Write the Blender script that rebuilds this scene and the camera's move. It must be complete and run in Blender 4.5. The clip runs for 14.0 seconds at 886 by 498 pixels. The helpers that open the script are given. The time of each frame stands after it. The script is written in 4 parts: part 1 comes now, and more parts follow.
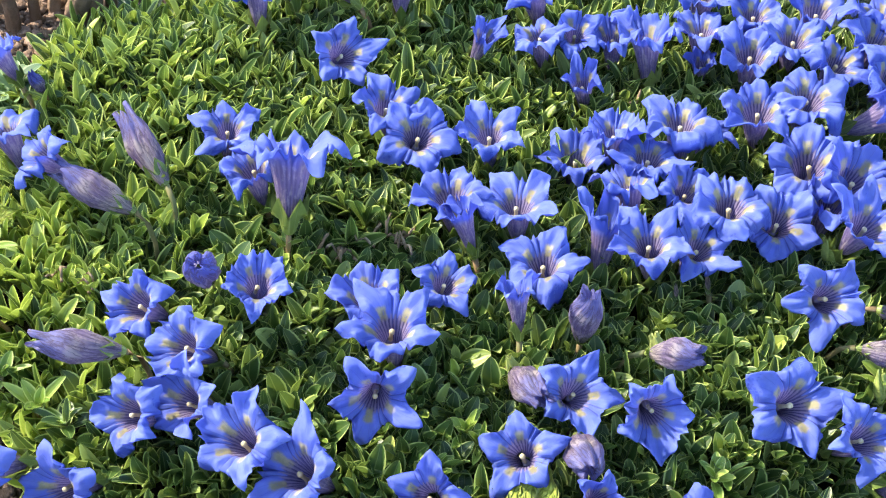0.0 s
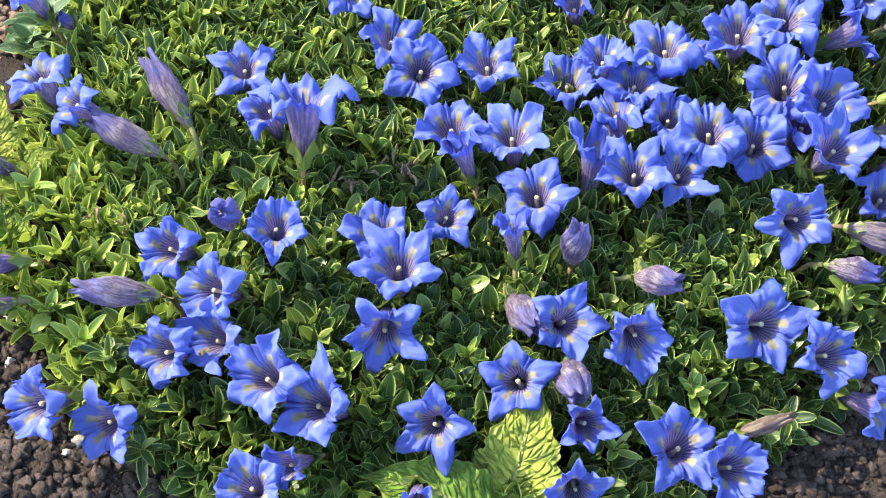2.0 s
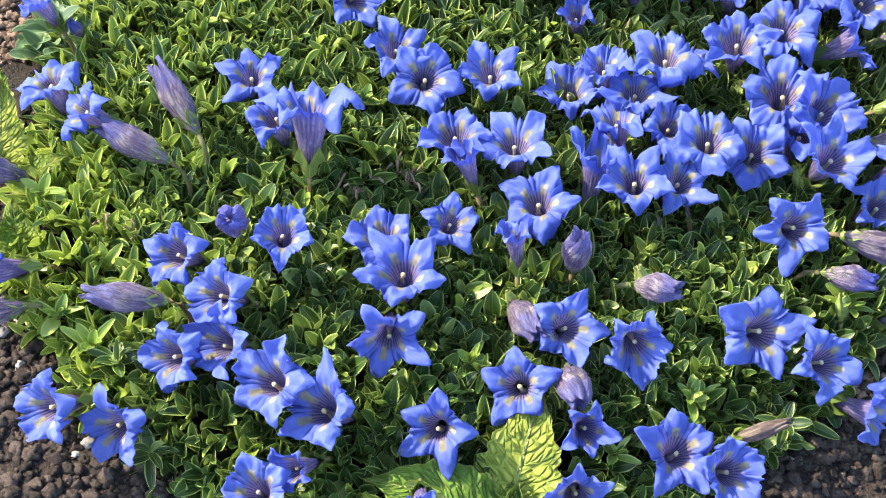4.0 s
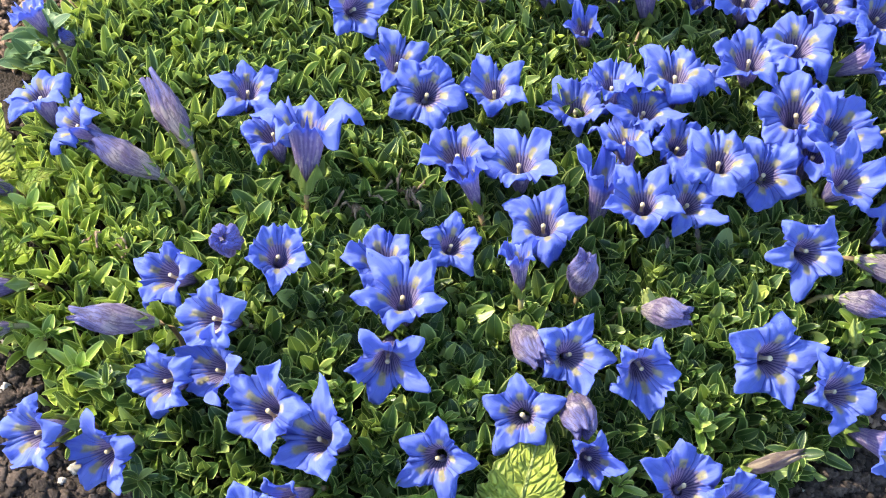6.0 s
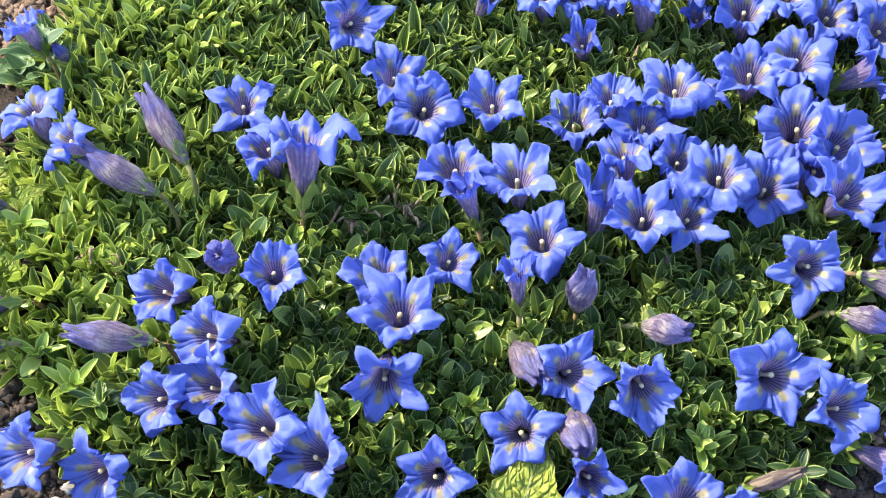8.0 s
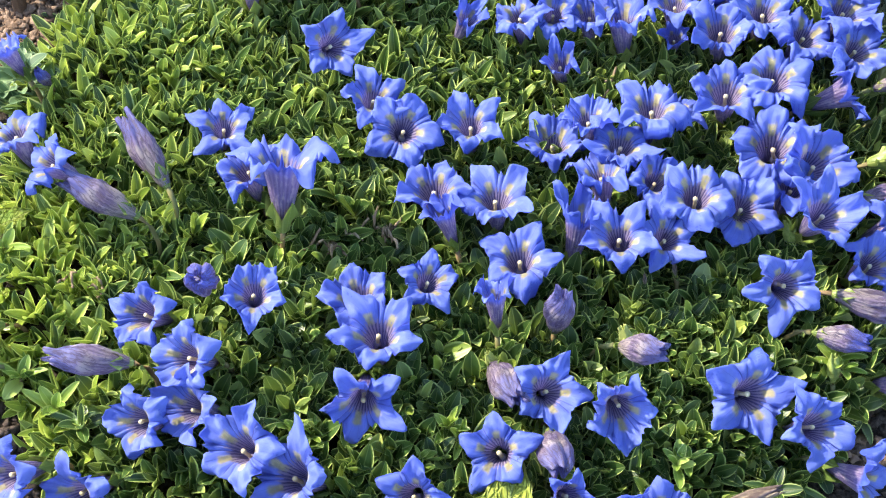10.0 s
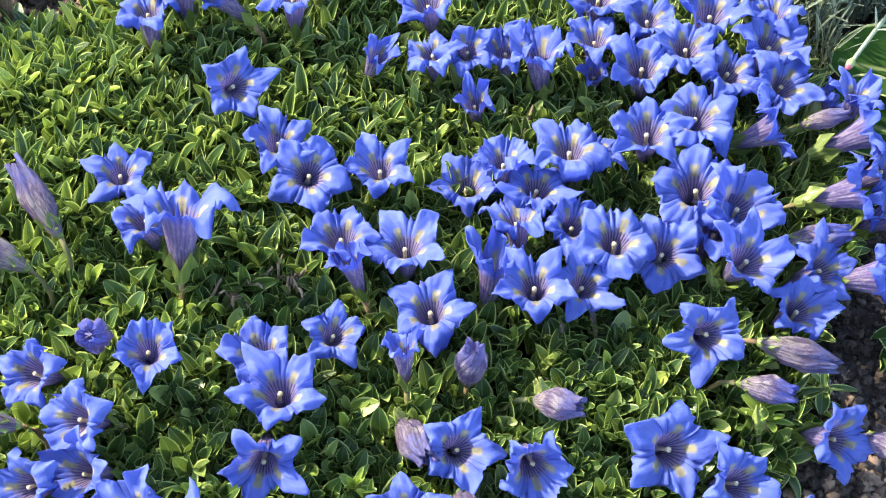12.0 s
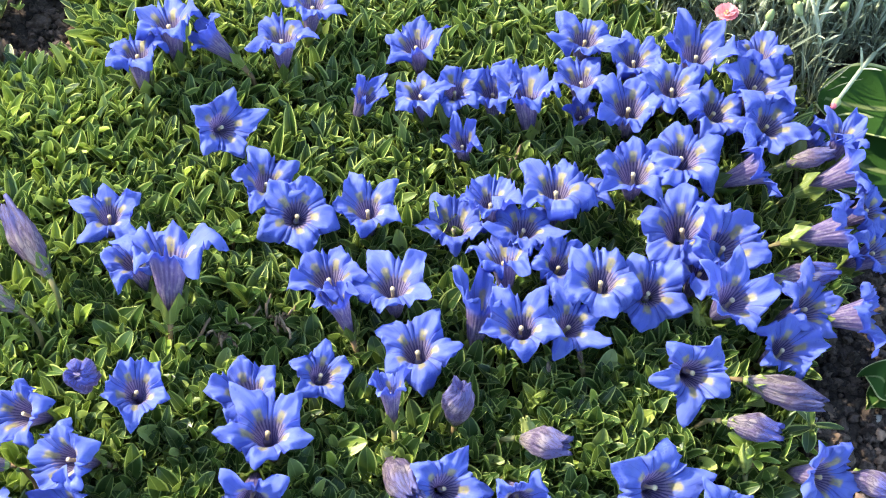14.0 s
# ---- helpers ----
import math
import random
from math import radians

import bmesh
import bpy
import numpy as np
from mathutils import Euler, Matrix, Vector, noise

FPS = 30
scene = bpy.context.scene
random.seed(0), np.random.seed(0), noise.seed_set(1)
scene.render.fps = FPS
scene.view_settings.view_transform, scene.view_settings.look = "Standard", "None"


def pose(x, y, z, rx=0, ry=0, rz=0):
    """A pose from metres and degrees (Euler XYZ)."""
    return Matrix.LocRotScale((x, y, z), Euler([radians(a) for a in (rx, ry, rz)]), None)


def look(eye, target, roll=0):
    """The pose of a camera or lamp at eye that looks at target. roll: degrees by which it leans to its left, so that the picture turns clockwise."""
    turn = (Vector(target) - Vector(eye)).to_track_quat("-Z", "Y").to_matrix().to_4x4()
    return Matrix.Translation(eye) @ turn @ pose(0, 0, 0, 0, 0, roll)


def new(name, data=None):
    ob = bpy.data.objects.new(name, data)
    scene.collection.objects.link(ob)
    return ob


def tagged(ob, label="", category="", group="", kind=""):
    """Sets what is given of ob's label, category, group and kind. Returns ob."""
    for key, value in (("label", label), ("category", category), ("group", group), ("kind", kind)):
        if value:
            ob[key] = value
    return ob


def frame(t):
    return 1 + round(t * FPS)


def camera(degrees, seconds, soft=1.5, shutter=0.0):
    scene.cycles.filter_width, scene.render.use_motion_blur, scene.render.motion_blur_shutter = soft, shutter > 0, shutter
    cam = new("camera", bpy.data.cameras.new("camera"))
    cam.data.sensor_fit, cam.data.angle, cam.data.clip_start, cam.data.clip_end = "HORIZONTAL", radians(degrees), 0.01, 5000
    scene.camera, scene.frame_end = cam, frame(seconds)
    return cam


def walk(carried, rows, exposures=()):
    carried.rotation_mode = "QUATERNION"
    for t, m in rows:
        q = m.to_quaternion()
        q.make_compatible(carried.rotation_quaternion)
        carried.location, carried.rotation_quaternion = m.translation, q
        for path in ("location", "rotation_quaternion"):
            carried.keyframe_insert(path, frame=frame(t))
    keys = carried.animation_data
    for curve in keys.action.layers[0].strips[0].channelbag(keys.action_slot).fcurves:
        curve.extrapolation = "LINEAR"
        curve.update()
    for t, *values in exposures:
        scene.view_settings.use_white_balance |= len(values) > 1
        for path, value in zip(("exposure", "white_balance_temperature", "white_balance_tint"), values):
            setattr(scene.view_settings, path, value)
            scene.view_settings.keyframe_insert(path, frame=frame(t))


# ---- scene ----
cam = camera(24.0, 14.0, soft=1.1)
PATH = [
    (0, (0.0400, -0.9260, 1.1293), (0.0359, -0.5195, 0.6880), 10.50),
    (0.5, (0.0306, -0.8863, 1.2623), (0.0321, -0.5177, 0.7889), 10.95),
    (1, (0.0203, -0.8854, 1.3076), (0.0170, -0.5314, 0.8232), 9.69),
    (1.5, (0.0248, -0.8848, 1.3273), (0.0231, -0.5387, 0.8372), 10.39),
    (2, (0.0273, -0.8789, 1.3395), (0.0312, -0.5407, 0.8439), 10.49),
    (2.5, (0.0286, -0.8860, 1.3559), (0.0324, -0.5485, 0.8599), 10.46),
    (3, (0.0262, -0.8848, 1.3597), (0.0305, -0.5493, 0.8623), 10.64),
    (5.5, (0.0112, -0.8732, 1.3802), (0.0183, -0.5374, 0.8829), 11.54),
    (6, (0.0139, -0.8369, 1.3361), (0.0204, -0.5030, 0.8376), 11.63),
    (6.5, (0.0162, -0.8272, 1.3208), (0.0219, -0.4920, 0.8233), 11.50),
    (7, (0.0161, -0.8285, 1.3220), (0.0216, -0.4918, 0.8254), 11.52),
    (7.5, (0.0159, -0.8269, 1.3234), (0.0214, -0.4901, 0.8269), 11.51),
    (8, (0.0171, -0.8288, 1.3224), (0.0222, -0.4907, 0.8267), 11.30),
    (10.3, (0.0355, -0.8248, 1.3417), (0.0409, -0.4840, 0.8479), 10.94),
    (10.5, (0.0467, -0.8200, 1.3316), (0.0526, -0.4775, 0.8390), 10.78),
    (11, (0.0612, -0.8035, 1.3096), (0.0693, -0.4600, 0.8177), 11.03),
    (11.5, (0.0669, -0.7709, 1.2877), (0.0794, -0.4294, 0.7946), 11.69),
    (12, (0.0634, -0.7577, 1.3058), (0.0788, -0.4146, 0.8138), 11.95),
    (12.5, (0.0651, -0.7519, 1.3133), (0.0801, -0.4041, 0.8246), 12.11),
    (13, (0.0639, -0.7519, 1.3117), (0.0793, -0.4023, 0.8243), 12.20),
    (13.5, (0.0652, -0.7548, 1.3111), (0.0804, -0.4039, 0.8246), 11.87),
    (14, (0.0714, -0.7588, 1.3149), (0.0852, -0.4075, 0.8287), 11.56),
]
walk(cam, [(t, look(eye, target, roll)) for t, eye, target, roll in PATH])

# ---------------------------------------------------------------- light
SUN_FROM = Vector((-0.80, 0.22, 0.60)).normalized()
sun = new("sun", bpy.data.lights.new("sun", "SUN"))
sun.data.energy, sun.data.angle, sun.data.color = 2.75, radians(0.6), (1.0, 0.91, 0.75)
sun.matrix_world = look(SUN_FROM * 3, (0, 0, 0))
world = bpy.data.worlds.new("sky")
world.use_nodes = True
scene.world = world
wn = world.node_tree.nodes
sky = wn.new("ShaderNodeTexSky")
sky.sky_type, sky.sun_disc = "NISHITA", False
sky.sun_elevation = math.asin(SUN_FROM.z)
sky.sun_rotation = math.atan2(SUN_FROM.x, SUN_FROM.y)
world.node_tree.links.new(sky.outputs[0], wn["Background"].inputs[0])
wn["Background"].inputs[1].default_value = 0.15
scene.view_settings.exposure = 2.0


# ---------------------------------------------------------------- materials
class Nodes:
    """Short-hand to wire a node material."""

    def __init__(self, name):
        self.m = bpy.data.materials.new(name)
        self.m.use_nodes = True
        self.t = self.m.node_tree
        self.bsdf = self.t.nodes["Principled BSDF"]
        self.out = self.t.nodes["Material Output"]

    def put(self, socket, value):
        if hasattr(value, "links"):
            self.t.links.new(value, socket)
        elif value is not None:
            socket.default_value = (*value, 1) if isinstance(value, tuple) and len(value) == 3 and socket.type == "RGBA" else value

    def add(self, kind, **values):
        n = self.t.nodes.new("ShaderNode" + kind)
        for key, v in values.items():
            self.put(n.inputs[key.replace("_", " ")], v)
        return n

    def math(self, op, a, b=0.0, c=None):
        n = self.t.nodes.new("ShaderNodeMath")
        n.operation = op
        for s, v in zip(n.inputs, (a, b, c)):
            self.put(s, v)
        return n.outputs[0]

    def mix(self, f, a, b, blend="MIX"):
        n = self.t.nodes.new("ShaderNodeMix")
        n.data_type, n.blend_type = "RGBA", blend
        self.put(n.inputs[0], f), self.put(n.inputs[6], a), self.put(n.inputs[7], b)
        return n.outputs[2]

    def step(self, v, lo, hi):
        n = self.t.nodes.new("ShaderNodeMapRange")
        n.interpolation_type = "SMOOTHSTEP"
        for s, x in zip(n.inputs, (v, lo, hi, 0.0, 1.0)):
            self.put(s, x)
        return n.outputs[0]

    def noise(self, scale, detail=3.0, vector=None, rough=0.55):
        n = self.add("TexNoise", Scale=scale, Detail=detail, Roughness=rough)
        if vector is not None:
            self.put(n.inputs["Vector"], vector)
        return n.outputs["Fac"]

    def place(self):
        return self.t.nodes.new("ShaderNodeTexCoord").outputs["Object"]

    def uv(self):
        n = self.add("SeparateXYZ", Vector=self.t.nodes.new("ShaderNodeUVMap").outputs[0])
        return n.outputs[0], n.outputs[1]

    def rnd(self, island=False):
        if island:
            return self.t.nodes.new("ShaderNodeNewGeometry").outputs["Random Per Island"]
        return self.t.nodes.new("ShaderNodeObjectInfo").outputs["Random"]

    def bump(self, height, strength, distance):
        self.put(self.bsdf.inputs["Normal"], self.add("Bump", Height=height, Strength=strength, Distance=distance).outputs[0])

    def done(self, colour, rough=0.5, through_light=0.0, spec=0.5, tint=None):
        self.put(self.bsdf.inputs["Base Color"], colour)
        self.put(self.bsdf.inputs["Roughness"], rough)
        self.put(self.bsdf.inputs["Specular IOR Level"], spec)
        if through_light:
            tr = self.add("BsdfTranslucent", Color=tint if tint is not None else colour)
            mx = self.add("MixShader", Fac=through_light)
            self.t.links.new(self.bsdf.outputs[0], mx.inputs[1])
            self.t.links.new(tr.outputs[0], mx.inputs[2])
            self.t.links.new(mx.outputs[0], self.out.inputs[0])
        return self.m


def petal_material(name, limb, outside, dull=0.0):
    """Gentian petals: u counts the five lobes, v runs from the foot of the tube (0) over the throat to the rim (1)."""
    n = Nodes(name)
    u, v = n.uv()
    lobe = n.math("ABSOLUTE", n.math("SUBTRACT", n.math("FRACT", u), 0.5))
    patchy = n.noise(90.0, 4.0, n.place())
    fine = n.noise(420.0, 3.0, n.place())
    tone = n.mix(n.step(patchy, 0.3, 0.72), tuple(c * 0.72 for c in limb), limb)
    along = n.add("CombineXYZ", X=n.math("MULTIPLY", u, 2.6), Y=n.math("MULTIPLY", v, 2.2), Z=n.math("MULTIPLY", n.rnd(), 40.0)).outputs[0]
    streak = n.noise(2.6, 4.0, along)
    broad = n.noise(38.0, 2.0, n.place())
    tone = n.mix(n.math("MULTIPLY", n.step(streak, 0.42, 0.66), 0.6), tone, tuple(c * k for c, k in zip(limb, (0.50, 0.58, 0.84))))
    tone = n.mix(n.math("MULTIPLY", n.step(broad, 0.45, 0.70), 0.30), tone, (0.30, 0.36, 0.82))
    tone = n.mix(n.math("MULTIPLY", n.rnd(), 0.30), tone, (limb[0] * 0.55, limb[1] * 0.55, limb[2] * 0.82))
    ridges = n.math("SINE", n.math("MULTIPLY", u, 6.2832 * 5))
    if outside:
        purple = n.mix(n.step(n.math("ADD", n.math("MULTIPLY", ridges, 0.55), n.math("MULTIPLY", patchy, 2.0)), 0.3, 1.7), (0.23, 0.17, 0.31), (0.125, 0.09, 0.19))
        purple = n.mix(n.math("MULTIPLY", n.step(n.math("ADD", streak, n.math("MULTIPLY", n.math("SUBTRACT", fine, 0.5), 0.4)), 0.44, 0.66), 0.68), purple, (0.50, 0.42, 0.46))
        edge = n.step(n.math("ADD", v, n.math("MULTIPLY", patchy, 0.22)), 0.62, 0.86)
        colour = n.mix(edge, purple, tone)
    else:
        wob = n.math("ADD", u, n.math("MULTIPLY", n.math("SUBTRACT", patchy, 0.5), 0.16))
        rays = n.math("SINE", n.math("MULTIPLY", wob, 6.2832 * 5))
        lines = n.step(n.math("ADD", rays, n.math("MULTIPLY", n.math("SUBTRACT", fine, 0.5), 2.4)), -0.5, 1.0)
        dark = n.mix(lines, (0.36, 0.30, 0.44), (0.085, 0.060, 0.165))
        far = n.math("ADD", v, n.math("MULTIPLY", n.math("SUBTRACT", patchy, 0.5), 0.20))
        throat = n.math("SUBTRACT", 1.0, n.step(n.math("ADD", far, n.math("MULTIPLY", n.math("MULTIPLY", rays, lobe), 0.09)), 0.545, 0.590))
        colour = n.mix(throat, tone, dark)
        vv = n.math("ABSOLUTE", n.math("SUBTRACT", far, 0.606))
        spot = n.math("MULTIPLY", n.math("SUBTRACT", 1.0, n.step(vv, 0.055, 0.11)), n.math("SUBTRACT", 1.0, n.step(n.math("ADD", lobe, n.math("MULTIPLY", fine, 0.12)), 0.15, 0.29)))
        spot = n.math("MULTIPLY", spot, n.step(n.math("ADD", fine, n.math("MULTIPLY", rays, -0.10)), 0.12, 0.38))
        colour = n.mix(n.math("MULTIPLY", spot, 0.95), colour, n.mix(n.step(patchy, 0.4, 0.6), (0.36, 0.32, 0.13), (0.66, 0.57, 0.25)))
        # fold between lobe and pleat, its shade drawn in as a dark line
        furrow = n.math("MULTIPLY", n.math("SUBTRACT", 1.0, n.step(n.math("ABSOLUTE", n.math("SUBTRACT", lobe, 0.40)), 0.004, 0.034)), n.math("SUBTRACT", 1.0, n.step(v, 0.80, 1.0)))
        colour = n.mix(n.math("MULTIPLY", furrow, 0.7), colour, (0.05, 0.06, 0.28))
        nerve = n.math("ABSOLUTE", n.math("SINE", n.math("MULTIPLY", n.math("ADD", u, n.math("MULTIPLY", n.math("SUBTRACT", broad, 0.5), 0.10)), 6.2832 * 2.5)))
        nerve = n.math("MULTIPLY", n.math("SUBTRACT", 1.0, n.step(nerve, 0.02, 0.16)), n.math("MULTIPLY", n.step(v, 0.56, 0.66), n.math("SUBTRACT", 1.0, n.step(v, 0.78, 0.99))))
        colour = n.mix(n.math("MULTIPLY", nerve, 0.38), colour, (0.07, 0.09, 0.42))
        # sheen painted into the petal colour as random pale patches
        sheen = n.math("MULTIPLY", n.step(n.noise(160.0, 3.0, n.place()), 0.5, 0.75), n.step(v, 0.66, 0.85))
        colour = n.mix(n.math("MULTIPLY", sheen, 0.24), colour, (0.29, 0.38, 0.86))
    if dull:
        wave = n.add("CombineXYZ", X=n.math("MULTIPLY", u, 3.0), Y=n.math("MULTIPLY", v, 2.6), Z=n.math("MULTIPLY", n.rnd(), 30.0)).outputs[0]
        # dark shade of crumpled folds, drawn as lines in the colour only
        crease_shade = n.math("SUBTRACT", 1.0, n.step(n.math("ABSOLUTE", n.math("SUBTRACT", n.noise(1.6, 4.0, wave), 0.5)), 0.005, 0.060))
        worn = n.step(n.noise(70.0, 3.0, n.place()), 0.50, 0.64)
        colour = n.mix(n.math("MULTIPLY", n.math("MULTIPLY", worn, n.math("SUBTRACT", 1.0, n.step(v, 0.60, 0.92))), 0.62), colour, (0.54, 0.47, 0.42))
        colour = n.mix(n.math("MULTIPLY", crease_shade, 0.88), colour, (0.060, 0.038, 0.070))
        colour = n.mix(dull, colour, n.mix(n.step(patchy, 0.35, 0.65), (0.13, 0.085, 0.05), (0.40, 0.31, 0.20)))
    n.bump(n.math("ADD", n.math("MULTIPLY", n.math("MULTIPLY", ridges, n.math("SUBTRACT", 1.0, n.step(v, 0.45, 0.68))), 0.3), n.math("ADD", n.math("MULTIPLY", streak, 2.2), n.math("ADD", n.math("MULTIPLY", patchy, 0.8), n.math("MULTIPLY", fine, 0.22)))), 0.42, 0.0014)
    tint = n.mix(0.45, colour, (0.42, 0.42, 0.80))
    return n.done(colour, 0.60, 0.50, 0.22, tint)


BLUE = (0.210, 0.285, 0.77)
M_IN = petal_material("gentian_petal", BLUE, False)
M_OUT = petal_material("gentian_petal_outside", (0.12, 0.19, 0.70), True)
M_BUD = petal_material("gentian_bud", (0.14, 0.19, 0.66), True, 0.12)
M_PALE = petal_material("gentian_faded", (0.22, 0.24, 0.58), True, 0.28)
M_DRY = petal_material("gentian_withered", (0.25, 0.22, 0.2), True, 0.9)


def leaf_material(name, dark, light, rim, rough=0.36, through_light=0.24, island=True, fold=0.5, rim_from=0.35, spec=0.5):
    n = Nodes(name)
    u, v = n.uv()
    across = n.math("ABSOLUTE", n.math("SUBTRACT", u, 0.5))
    r = n.rnd(island)
    big = n.noise(22.0, 2.0, n.place())
    fine = n.noise(600.0, 3.0, n.place())
    colour = n.mix(n.step(n.math("ADD", n.math("MULTIPLY", r, 0.7), n.math("MULTIPLY", big, 0.5)), 0.2, 0.95), dark, light)
    young = n.step(r, 0.90, 1.0)
    colour = n.mix(n.math("MULTIPLY", young, 0.6), colour, rim)
    colour = n.mix(n.math("MULTIPLY", n.math("SUBTRACT", 1.0, n.step(v, 0.0, 0.35)), 0.30), colour, rim)
    # paler midrib and margin; on gentian leaves the margin paints in lit edges
    edge = n.math("MAXIMUM", n.math("MULTIPLY", n.step(across, rim_from, rim_from * 0.4 + 0.30), 0.95), n.math("MULTIPLY", n.math("SUBTRACT", 1.0, n.step(across, 0.01, 0.05)), 0.28))
    colour = n.mix(edge, colour, rim)
    colour = n.mix(n.math("MULTIPLY", n.step(fine, 0.60, 0.80), 0.25), colour, tuple(c * 0.5 for c in dark))
    n.bump(n.math("ADD", fine, n.math("MULTIPLY", n.step(across, 0.0, 0.06), 0.8)), fold, 0.0006)
    tint = n.mix(0.45, colour, (rim[0] * 0.9, rim[1] * 1.1, rim[2] * 0.6))
    return n.done(colour, rough, through_light, spec, tint)


M_LEAF = leaf_material("gentian_leaf", (0.018, 0.047, 0.011), (0.052, 0.106, 0.020), (0.50, 0.58, 0.17))
# yellower leaves, also brightened to paint in the sunlit left flank
M_LEAF_YELLOW_LIT = leaf_material("gentian_leaf_yellow_lit", (0.13, 0.20, 0.024), (0.29, 0.38, 0.050), (0.62, 0.67, 0.18))
M_LEAF_LIME = leaf_material("young_leaf", (0.13, 0.22, 0.025), (0.24, 0.34, 0.05), (0.48, 0.55, 0.15), island=False)
M_LEAF_BROAD = leaf_material("gentian_leaf_broad", (0.018, 0.046, 0.011), (0.050, 0.104, 0.020), (0.46, 0.54, 0.16), rim_from=0.385)
M_LEAF_ONE = leaf_material("gentian_leaf_single", (0.018, 0.046, 0.011), (0.050, 0.104, 0.020), (0.46, 0.54, 0.16), island=False, rim_from=0.385)
M_TUFT = leaf_material("grey_green_leaf", (0.060, 0.120, 0.050), (0.130, 0.210, 0.090), (0.30, 0.40, 0.18), 0.6, 0.2)
M_SEPAL = leaf_material("gentian_sepal", (0.10, 0.155, 0.032), (0.21, 0.27, 0.058), (0.42, 0.47, 0.14), island=False)
M_ROUND = leaf_material("round_leaf", (0.020, 0.058, 0.008), (0.034, 0.088, 0.012), (0.46, 0.48, 0.20), 0.8, 0.16, False, rim_from=0.462, spec=0.12)
M_GREY = leaf_material("pink_foliage", (0.060, 0.078, 0.050), (0.185, 0.22, 0.150), (0.30, 0.34, 0.23), 0.7, 0.12, spec=0.25)
M_GREYSTEM = leaf_material("pink_stem", (0.36, 0.41, 0.29), (0.50, 0.55, 0.40), (0.55, 0.59, 0.43), 0.7, 0.2, False, spec=0.25)


def crinkled_material():
    n = Nodes("primrose_leaf")
    u, v = n.uv()
    warp = n.math("MULTIPLY", n.math("SUBTRACT", n.noise(60.0, 2.0, n.place()), 0.5), 0.5)
    out = n.math("ABSOLUTE", n.math("SUBTRACT", u, 0.5))
    ribs = n.math("ABSOLUTE", n.math("SINE", n.math("MULTIPLY", n.math("ADD", n.math("SUBTRACT", n.math("MULTIPLY", v, 8.0), n.math("MULTIPLY", out, 4.0)), warp), 3.1416)))
    squash = n.add("CombineXYZ", X=n.math("MULTIPLY", u, 7.0), Y=n.math("SUBTRACT", n.math("MULTIPLY", v, 17.0), n.math("MULTIPLY", out, 8.0)), Z=n.math("MULTIPLY", warp, 1.2)).outputs[0]
    vor = n.add("TexVoronoi", Scale=1.0, Vector=squash)
    vor.feature = "DISTANCE_TO_EDGE"
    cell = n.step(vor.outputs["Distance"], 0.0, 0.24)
    big = n.noise(35.0, 3.0, n.place())
    fine = n.noise(500.0, 3.0, n.place())
    colour = n.mix(n.step(n.math("ADD", big, n.math("MULTIPLY", n.math("SUBTRACT", n.rnd(), 0.5), 0.3)), 0.36, 0.62), (0.20, 0.33, 0.035), (0.52, 0.56, 0.085))
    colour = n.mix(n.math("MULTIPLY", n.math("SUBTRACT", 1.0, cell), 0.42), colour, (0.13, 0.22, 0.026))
    # side veins, darker along each furrow
    furrow = n.math("SUBTRACT", 1.0, n.step(ribs, 0.05, 0.20))
    colour = n.mix(n.math("MULTIPLY", furrow, 0.45), colour, (0.18, 0.25, 0.04))
    rib = n.math("SUBTRACT", 1.0, n.step(out, 0.012, 0.034))
    colour = n.mix(n.math("MULTIPLY", rib, 0.75), colour, (0.46, 0.52, 0.16))
    colour = n.mix(n.math("MULTIPLY", n.step(out, 0.47, 0.495), 0.5), colour, (0.58, 0.58, 0.18))
    n.bump(n.math("ADD", n.math("ADD", n.math("MULTIPLY", cell, 1.2), n.math("MULTIPLY", n.step(ribs, 0.0, 0.5), 0.8)), n.math("ADD", n.math("MULTIPLY", fine, 0.15), n.math("MULTIPLY", rib, 1.2))), 1.0, 0.0018)
    return n.done(colour, 0.50, 0.38, 0.4)


def plain_material(name, a, b, scale=60.0, rough=0.7, bump=0.5, size=0.002, through_light=0.0, island=False):
    n = Nodes(name)
    f, g = n.noise(scale, 5.0, n.place(), 0.65), n.noise(scale * 7, 3.0, n.place())
    colour = n.mix(n.step(n.math("ADD", n.math("MULTIPLY", f, 0.7), n.math("MULTIPLY", n.rnd(island), 0.35)), 0.3, 0.75), a, b)
    colour = n.mix(n.math("MULTIPLY", n.step(g, 0.55, 0.8), 0.4), colour, tuple(c * 0.45 for c in a))
    n.bump(n.math("ADD", f, n.math("MULTIPLY", g, 0.5)), bump, size)
    return n.done(colour, rough, through_light, 0.3)


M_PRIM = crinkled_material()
M_SOIL = plain_material("soil", (0.018, 0.013, 0.010), (0.055, 0.041, 0.031), 60, 0.95, 1.0, 0.006)
# clods in two tones: shaded soil darkened, sunlit soil lightened in the colour
M_CLOD = plain_material("soil_clod", (0.038, 0.028, 0.022), (0.175, 0.128, 0.100), 330, 0.95, 1.0, 0.004, island=True)
M_CLOD_LIT = plain_material("lit_clod", (0.14, 0.090, 0.058), (0.31, 0.21, 0.145), 130, 0.95, 0.9, 0.003, island=True)
M_PEBBLE = plain_material("pebble", (0.28, 0.25, 0.21), (0.55, 0.50, 0.43), 160, 0.75, 0.5, 0.001)
M_STEM = plain_material("gentian_stem", (0.16, 0.17, 0.06), (0.30, 0.18, 0.09), 60, 0.6, 0.3, 0.001, 0.1)
M_CREAM = plain_material("stigma", (0.50, 0.40, 0.22), (0.70, 0.61, 0.39), 500, 0.6, 0.3, 0.0005, 0.15)
